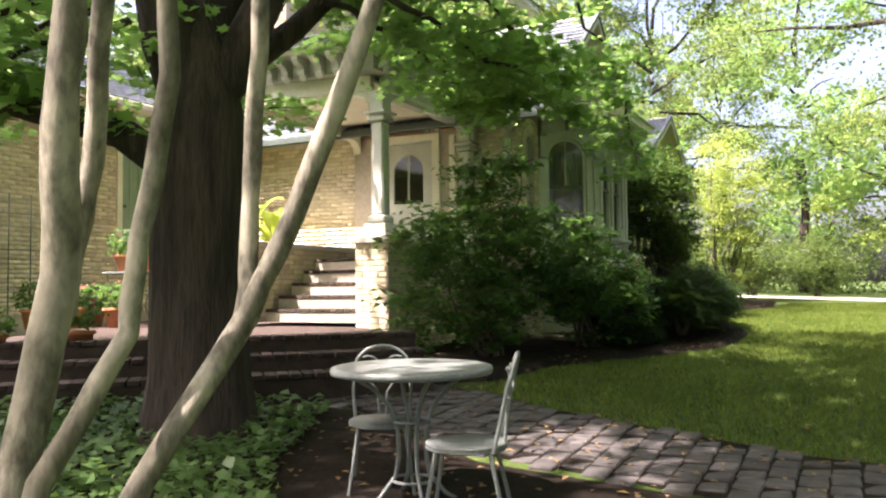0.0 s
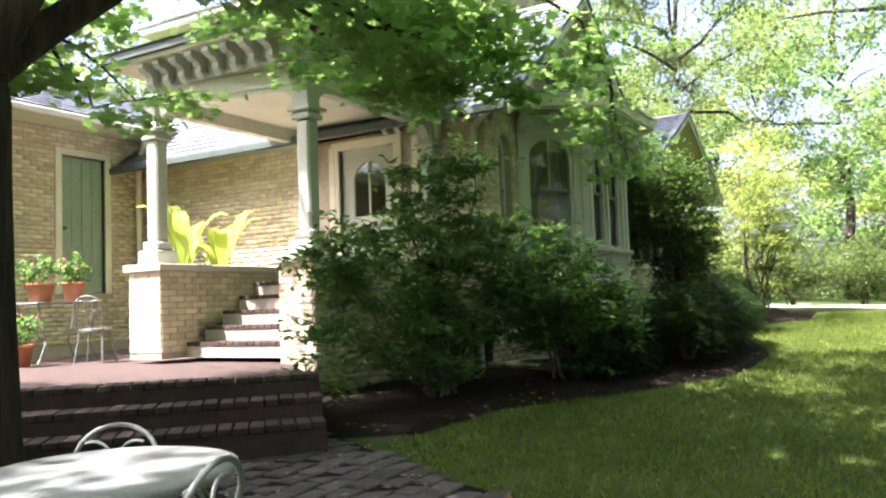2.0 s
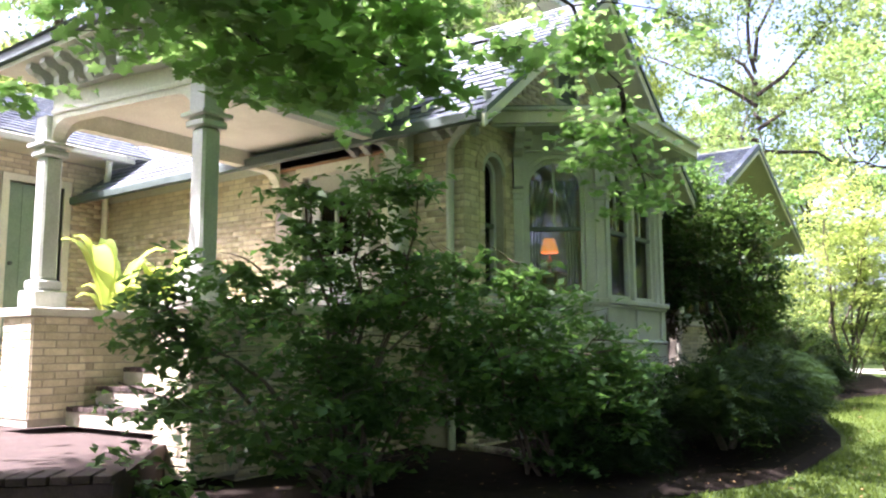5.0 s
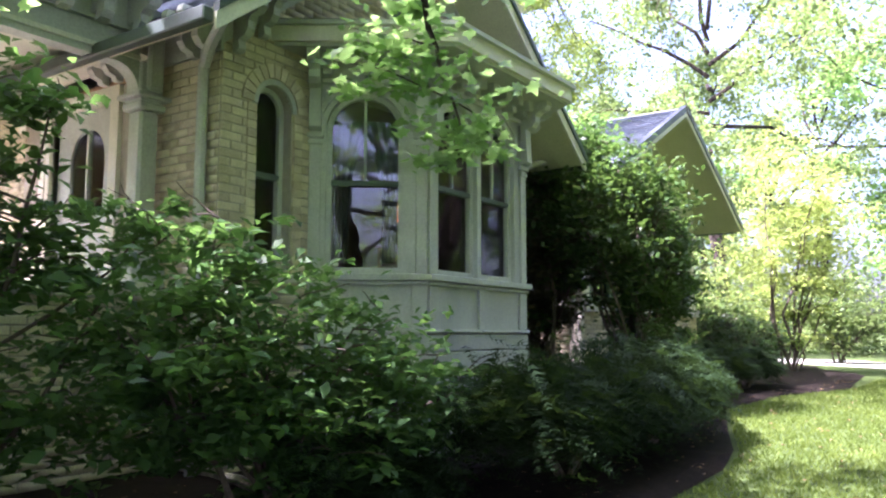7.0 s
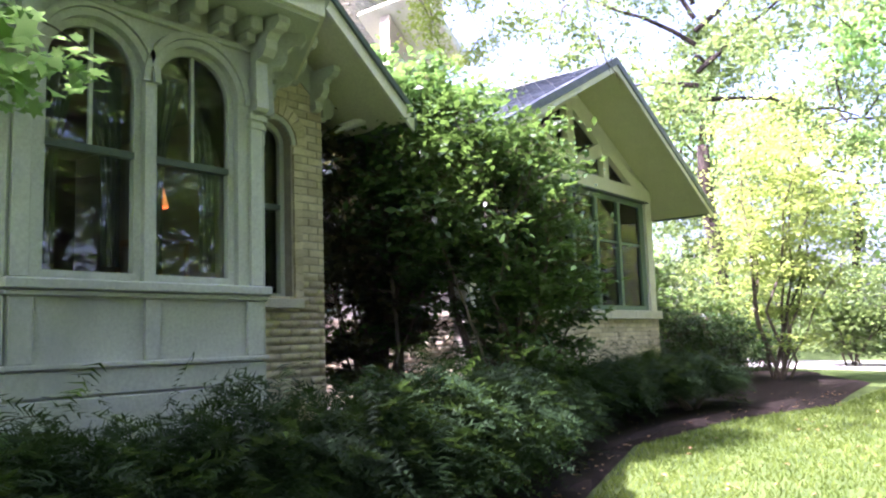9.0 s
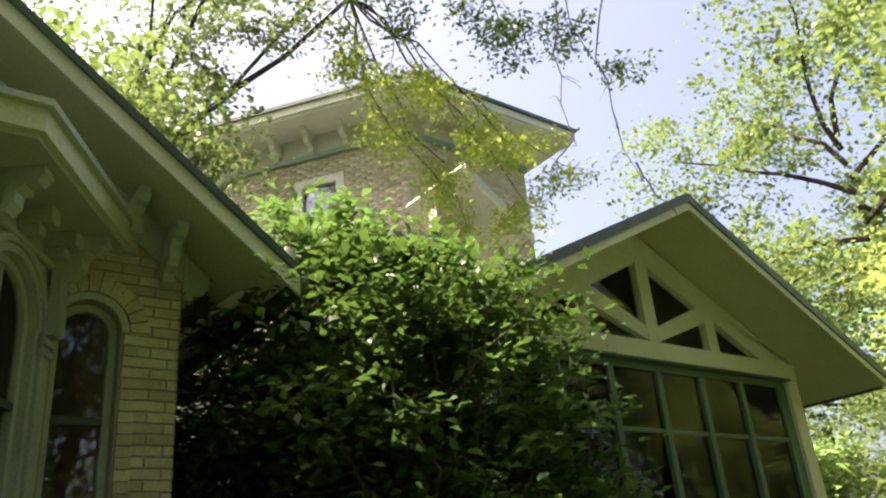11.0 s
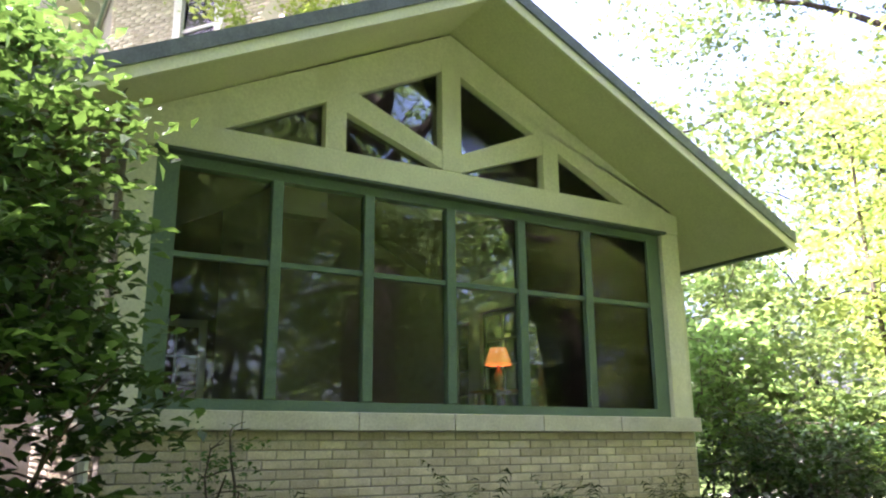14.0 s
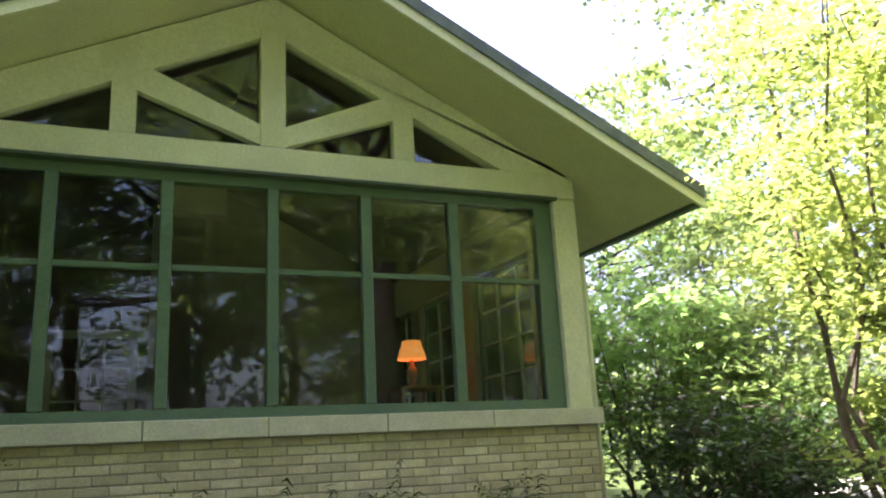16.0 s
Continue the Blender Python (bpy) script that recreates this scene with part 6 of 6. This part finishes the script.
shrub("flowering_shrub", "tall leafy shrub with bare crossing stems", 17.9, 5.8, [(17.0, 6.5, 2.6, 0.5, 0.45, 0.8), (17.8, 5.8, 2.4, 0.9, 0.65, 0.9), (17.3, 6.0, 3.1, 0.75, 0.6, 0.7), (18.4, 5.8, 2.9, 0.7, 0.6, 0.6), (18.6, 5.6, 2.1, 0.5, 0.5, 0.7), (18.1, 5.7, 1.75, 0.8, 0.5, 0.35), (17.2, 5.8, 2.2, 0.6, 0.5, 0.5), (18.8, 5.6, 1.6, 0.5, 0.4, 0.35)], 1150, 13, 0.1, L_SHADED_BUSH, 20, 0.1, 0.15)
yew(20.6, 6.3, [(20.2, 6.3, 0.42, 0.75, 0.5, 0.45), (21.2, 6.3, 0.47, 0.8, 0.5, 0.46)], 3000)
yew(22.6, 6.3, [(22.2, 6.3, 0.5, 0.8, 0.5, 0.48), (23.4, 6.3, 0.45, 0.8, 0.5, 0.46)], 3000)
shrub("young_shrub", "spindly young shrub against the brick base", 19.7, 6.75, [(19.65, 6.75, 1.15, 0.32, 0.15, 0.35), (19.8, 6.72, 0.8, 0.28, 0.15, 0.3)], 60, 7, 0.055, L_SHRUB, 5)
shrub("understory_shrub", "airy pale green multi-stemmed small tree", 26.3, 5.7, [(26.3, 5.7, 3.0, 1.2, 1.1, 0.9), (26.0, 5.2, 4.0, 1.2, 1.0, 0.8), (26.8, 6.2, 3.8, 1.1, 1.0, 0.8), (26.4, 5.0, 2.2, 0.9, 0.8, 0.6), (25.9, 5.6, 4.8, 1.1, 0.9, 0.6), (26.6, 4.6, 3.2, 1.0, 0.9, 0.7)], 900, 13, 0.095, L_LIME, 10, 0.15, 0.1)
for sx, sy, h in ((25.5, 6.4, 1.0), (26.4, 6.9, 1.0), (25.7, 7.4, 1.25), (26.9, 7.2, 1.1), (28.2, 6.6, 1.0), (29.2, 7.6, 1.2)):
    shrub("border_shrub", "dark leafy border shrub at the lawn's edge", sx, sy, [(sx, sy, ground_z(sx, sy) + h * 0.6, 0.8, 0.7, h * 0.6)], 220, 12, 0.08, L_DARK, 5)

for sx, sy, h, m in ((27.6, 8.2, 2.8, L_OAK), (28.6, 9.6, 4.2, L_OAK), (30.8, 5.4, 2.4, L_OAK), (26.6, 9.2, 3.6, L_MAPLE), (31.5, 8.2, 3.4, L_LIME), (32.0, 3.4, 2.2, L_OAK)):
    shrub("understory_shrub", "mid-green leafy understorey at the wood's edge", sx, sy, [(sx, sy, ground_z(sx, sy) + h * 0.62, 1.1, 1.0, h * 0.4), (sx + 0.5, sy - 0.6, ground_z(sx, sy) + h * 0.42, 0.9, 0.8, h * 0.3), (sx - 0.6, sy + 0.3, ground_z(sx, sy) + h * 0.45, 0.8, 0.8, h * 0.32)], 420, 12, 0.13, m, 8, 0.16, 0.1)
shrub("vine_thicket", "dense brown-green vine thicket filling the gap beside the house", 17.5, 7.2, [(16.9, 7.1, 2.3, 0.5, 0.35, 1.0), (17.6, 7.2, 2.4, 0.6, 0.35, 1.1), (18.3, 7.2, 2.5, 0.55, 0.35, 1.0), (17.2, 7.0, 3.3, 0.6, 0.4, 0.5), (18.2, 6.9, 3.4, 0.6, 0.4, 0.5), (18.65, 6.9, 2.6, 0.3, 0.3, 0.9)], 1700, 13, 0.1, L_VINE, 16, 0.09, 0.1)
# Sunlit top of the thicket, done with the lighter shrub leaf colour.
shrub("flowering_shrub", "top growth in a lighter leaf colour standing for sun on the thicket", 17.6, 7.5, [(17.3, 6.9, 3.75, 0.75, 0.5, 0.35), (18.2, 6.8, 3.7, 0.6, 0.5, 0.3), (17.8, 6.5, 3.6, 0.8, 0.4, 0.35)], 400, 13, 0.11, L_SHRUB, 8, 0.1, 0.15)
shrub("flowering_shrub", "dense dark shrub filling the gap between the roofs", 17.4, 8.6, [(17.2, 8.6, 1.8, 0.7, 0.7, 1.2), (17.6, 8.8, 3.0, 0.7, 0.7, 0.8), (17.0, 8.2, 2.8, 0.5, 0.6, 0.7)], 700, 13, 0.095, L_DARK, 10)

# large trees of the garden, and unseen ones added for shade and reflections
lawn_tree("oak_tree", "big oak with dark crooked limbs over the lawn", 27.0, -4.0, 13, 6.0, 29000, 0.13, L_OAK, 0.4, 0.42, (-2.5, 4.5))
lawn_tree("oak_tree", "tall oak with open crown beyond the drive", 33.2, 9.2, 15, 5.0, 30000, 0.15, L_OAK, 0.24, 0.22)
locust()
lawn_tree("oak_tree", "tall oak rising behind the roofs", 13.5, 18.5, 17, 5.5, 15000, 0.17, L_OAK, 0.35, 0.35)
# Crowns mostly out of view, added to cut the sky light over the lawn.
lawn_tree("added_shade_tree", "tall tree added mostly out of view to block sky light", 0.0, -2.5, 15, 6.5, 30000, 0.2, L_OAK, 0.35, 0.5, (2, 2))
lawn_tree("added_shade_tree", "tall tree added mostly out of view to block sky light", 8.0, -5.5, 15, 6.5, 30000, 0.2, L_OAK, 0.35, 0.45, (1, 3))
lawn_tree("added_shade_tree", "tall tree added mostly out of view to block sky light", 16.5, -6.5, 15, 6.5, 30000, 0.2, L_OAK, 0.35, 0.4, (1, 3))
# Never in direct view: added so the panes mirror dark foliage, not sky.
for tx, ty, th in ((22.5, -9.0, 14), (28.5, -9.5, 15), (33.5, -5.0, 14), (16.0, -10.0, 15), (10.0, -11.0, 14), (-5.0, -7.5, 13), (-9.5, -2.0, 14), (-12.0, 4.0, 13)):
    lawn_tree("oak_tree", "unseen dense oak added to darken the window reflections", tx, ty, th, 5.0, 9000, 0.24, L_OAK, 0.35, 0.1)
# One more unseen crown, added for shade on the terrace side.
lawn_tree("added_shade_tree", "tall tree added mostly out of view to block sky light", -3.5, 8.5, 14, 5.5, 8000, 0.2, L_OAK, 0.35, 0.35, (2, -1))


# ---- far woods ----
def far_trees():
    spots = []
    for k in range(30):
        a = radians(-62 + k * 4.4 + random.uniform(-2, 2))
        d = random.uniform(24, 46)
        spots.append((14 + d * math.cos(a), 3 + d * math.sin(a)))
    # Outside the view; the southern ones were added to darken window reflections.
    spots += [(-12, 16), (-6, 21), (2, 22), (10, 24), (-16, 4), (-14, -8), (-4, -16), (6, -17), (16, -16), (-20, 12), (0, -22), (12, -24), (20, -13), (24, -15), (18, -20), (28, -19), (9, -13), (3, -12), (14, -12), (31, -12)]
    for i, (x, y) in enumerate(spots):
        if 0 < x < 27.5 and 9 < y < 23:
            continue
        h = random.uniform(10, 17)
        lawn_tree("woodland_tree", "leafy woodland tree at the garden's edge", x, y, h, h * random.uniform(0.28, 0.4), 7500, 0.26, (L_OAK, L_LIME, L_OAK, L_MAPLE)[i % 4], 0.24, random.choice((0.12, 0.2, 0.3)))
    blobs = []
    for k in range(46):
        a = radians(-64 + k * 3.0)
        d = random.uniform(26, 40)
        x, y = 14 + d * math.cos(a), 3 + d * math.sin(a)
        if x < 27 and y > 9:
            continue
        blobs.append((x, y, ground_z(x, y) + 1.4, 2.2, 2.2, 2.1))
    c = clumped(blobs, 60000, 60, 0.5, 0.6)
    tagged(new("undergrowth", quads_mesh("undergrowth", leaves_at(c, 0.2, 0.4, 0.7), 4, L_OAK)), "tangled undergrowth below the woodland trees", "undergrowth", kind="stuff")


far_trees()


# ---- ground cover ----
def scatter(poly, n, avoid=()):
    xs = [p[0] for p in poly]
    ys = [p[1] for p in poly]
    out = []
    while len(out) < n:
        p = rng.uniform((min(xs), min(ys)), (max(xs), max(ys)), size=(4000, 2))
        out += [q for q in p if inside(poly, q[0], q[1]) and not any(inside(a, q[0], q[1]) for a in avoid)]
    a = np.array(out[:n])
    z = np.array([ground_z(x, y) for x, y in a])
    return np.column_stack([a, z])


UNDER_TREE = [(0.6, 4.6), (3.2, 3.2), (5.15, 3.0), (5.3, 4.4), (6.2, 5.9), (5.0, 8.6), (0.0, 9.5), (-3, 7)]
IVY = [(2.2, 4.9), (3.6, 4.55), (4.5, 5.3), (5.9, 5.9), (4.8, 8.3), (2.0, 8.6), (0.2, 6.6)]
WALK = [(5.1, -3), (5.2, 3.0), (5.5, 4.6), (6.5, 6.4), (7.7, 6.1), (6.9, 4.6), (6.25, 2.6), (6.2, -3)]
LAWN = [(6.2, -6), (6.25, 2.6), (6.9, 4.6), (7.6, 5.5), (7.95, 5.37), (9.2, 5.28), (10.5, 4.6), (12.2, 3.87), (13.0, 3.79), (14.6, 3.79), (15.6, 3.97), (16.8, 4.35), (18.8, 4.93), (21.1, 4.73), (23.0, 4.05), (26.0, 3.9), (28.0, 0), (26, -6)]


def blades(n, poly, h):
    p = scatter(poly, n)
    a = rng.uniform(0, 2 * math.pi, n)
    w = 0.006 + 0.004 * rng.uniform(size=n)
    hh = h * rng.uniform(0.5, 1.2, n)
    d = np.column_stack([np.cos(a), np.sin(a), np.zeros(n)])
    bend = np.column_stack([rng.normal(size=n), rng.normal(size=n), np.zeros(n)]) * hh[:, None] * 0.5
    tip = p + bend + np.column_stack([np.zeros(n), np.zeros(n), hh])
    v = np.stack([p - d * w[:, None], p + d * w[:, None], tip], 1).reshape(-1, 3)
    return quads_mesh("grass", v, 3, L_GRASS)


tagged(new("grass", blades(170000, LAWN, 0.05)), "short mown lawn grass with sun patches", "grass", kind="stuff")
c = scatter(IVY, 9000)
c[:, 2] += 0.06 + 0.14 * rng.uniform(size=len(c)) ** 1.5
tagged(new("ground_cover", quads_mesh("ground_cover", leaves_at(c, 0.085, 0.65, 0.75), 4, leaf_material("ground_cover_leaf", (0.04, 0.095, 0.03), (0.12, 0.21, 0.07), (0.22, 0.38, 0.08), 0.4, 0.3))), "leafy pachysandra ground cover round the tree", "ground cover", kind="stuff")
c = np.concatenate([scatter(UNDER_TREE, 900), scatter(WALK, 300), scatter(LAWN, 900), scatter(BED[:13] + [(24, 7), (9, 7)], 900)])
c[:, 2] += 0.05
tagged(new("fallen_leaves", quads_mesh("fallen_leaves", leaves_at(c, 0.06, 0.9, 0.6), 4, surface("dry_leaf", (0.12, 0.07, 0.03), (0.34, 0.22, 0.08), 9, 0.8, 0.0, vary=0.4))), "scattered dry fallen leaves", "leaves", kind="stuff")


def edging_stick():
    bm = bmesh.new()
    tube(bm, [(11.72, 6.75, 0.07), (11.6, 6.2, 0.075), (11.45, 5.7, 0.06), (11.36, 5.33, 0.06)], [0.03, 0.036, 0.035, 0.028], 7)
    tagged(finish("fallen_branch", bm, M_SMOOTHBARK), "pale bare branch lying on the mulch", "branch")


edging_stick()


def hanging_twigs():
    tw = empty("hanging_branch", (0, 0, 0), "thin bare twigs hanging before the gable", "branch")
    for a, b in (((19.9, 6.1, 7.2), (19.6, 5.9, 4.9)), ((20.6, 6.0, 7.2), (20.5, 5.9, 4.75)), ((19.8, 6.0, 5.2), (19.3, 6.0, 4.55)), ((20.5, 5.95, 5.0), (20.9, 5.9, 4.5))):
        bm = bmesh.new()
        pts = limb(bm, a, b, 0.012, 0.004, 0.12, 6, 5)
        for k in range(4):
            i = random.randint(3, 6)
            limb(bm, pts[i], pts[i] + Vector((random.uniform(-0.3, 0.3), random.uniform(-0.1, 0.1), random.uniform(-0.25, 0))), 0.004, 0.002, 0.2, 3, 4)
        part("twig", bm, M_TWIG, tw)


hanging_twigs()


# ---- pieces ----
def lay_walk():
    ob = tagged(finish("path", draped(WALK, 0.006), M_MULCH), "old brick garden path with mossy joints", "path", kind="structure")
    bm = bx(0, 0.195, 0, 0.15, 0, 0.05, None, 0.008)
    pm = bpy.data.meshes.new("paver")
    bm.to_mesh(pm)
    bm.free()
    pm.materials.append(M_PAVER)
    count = 0
    y = 1.2
    row = 0
    while y < 6.4 and count < 300:
        x = 5.0 + (0.1 if row % 2 else 0)
        while x < 7.8:
            if inside(WALK, x + 0.1, y + 0.07) and count < 300:
                p = new("paver", pm)
                p.parent = ob
                p.matrix_world = pose(x, y, ground_z(x, y) - 0.032 + 0.008 * random.random(), random.uniform(-2, 2), random.uniform(-2, 2), random.uniform(-4, 4))
                count += 1
            x += 0.205
        y += 0.16
        row += 1


lay_walk()
lay_bricks()
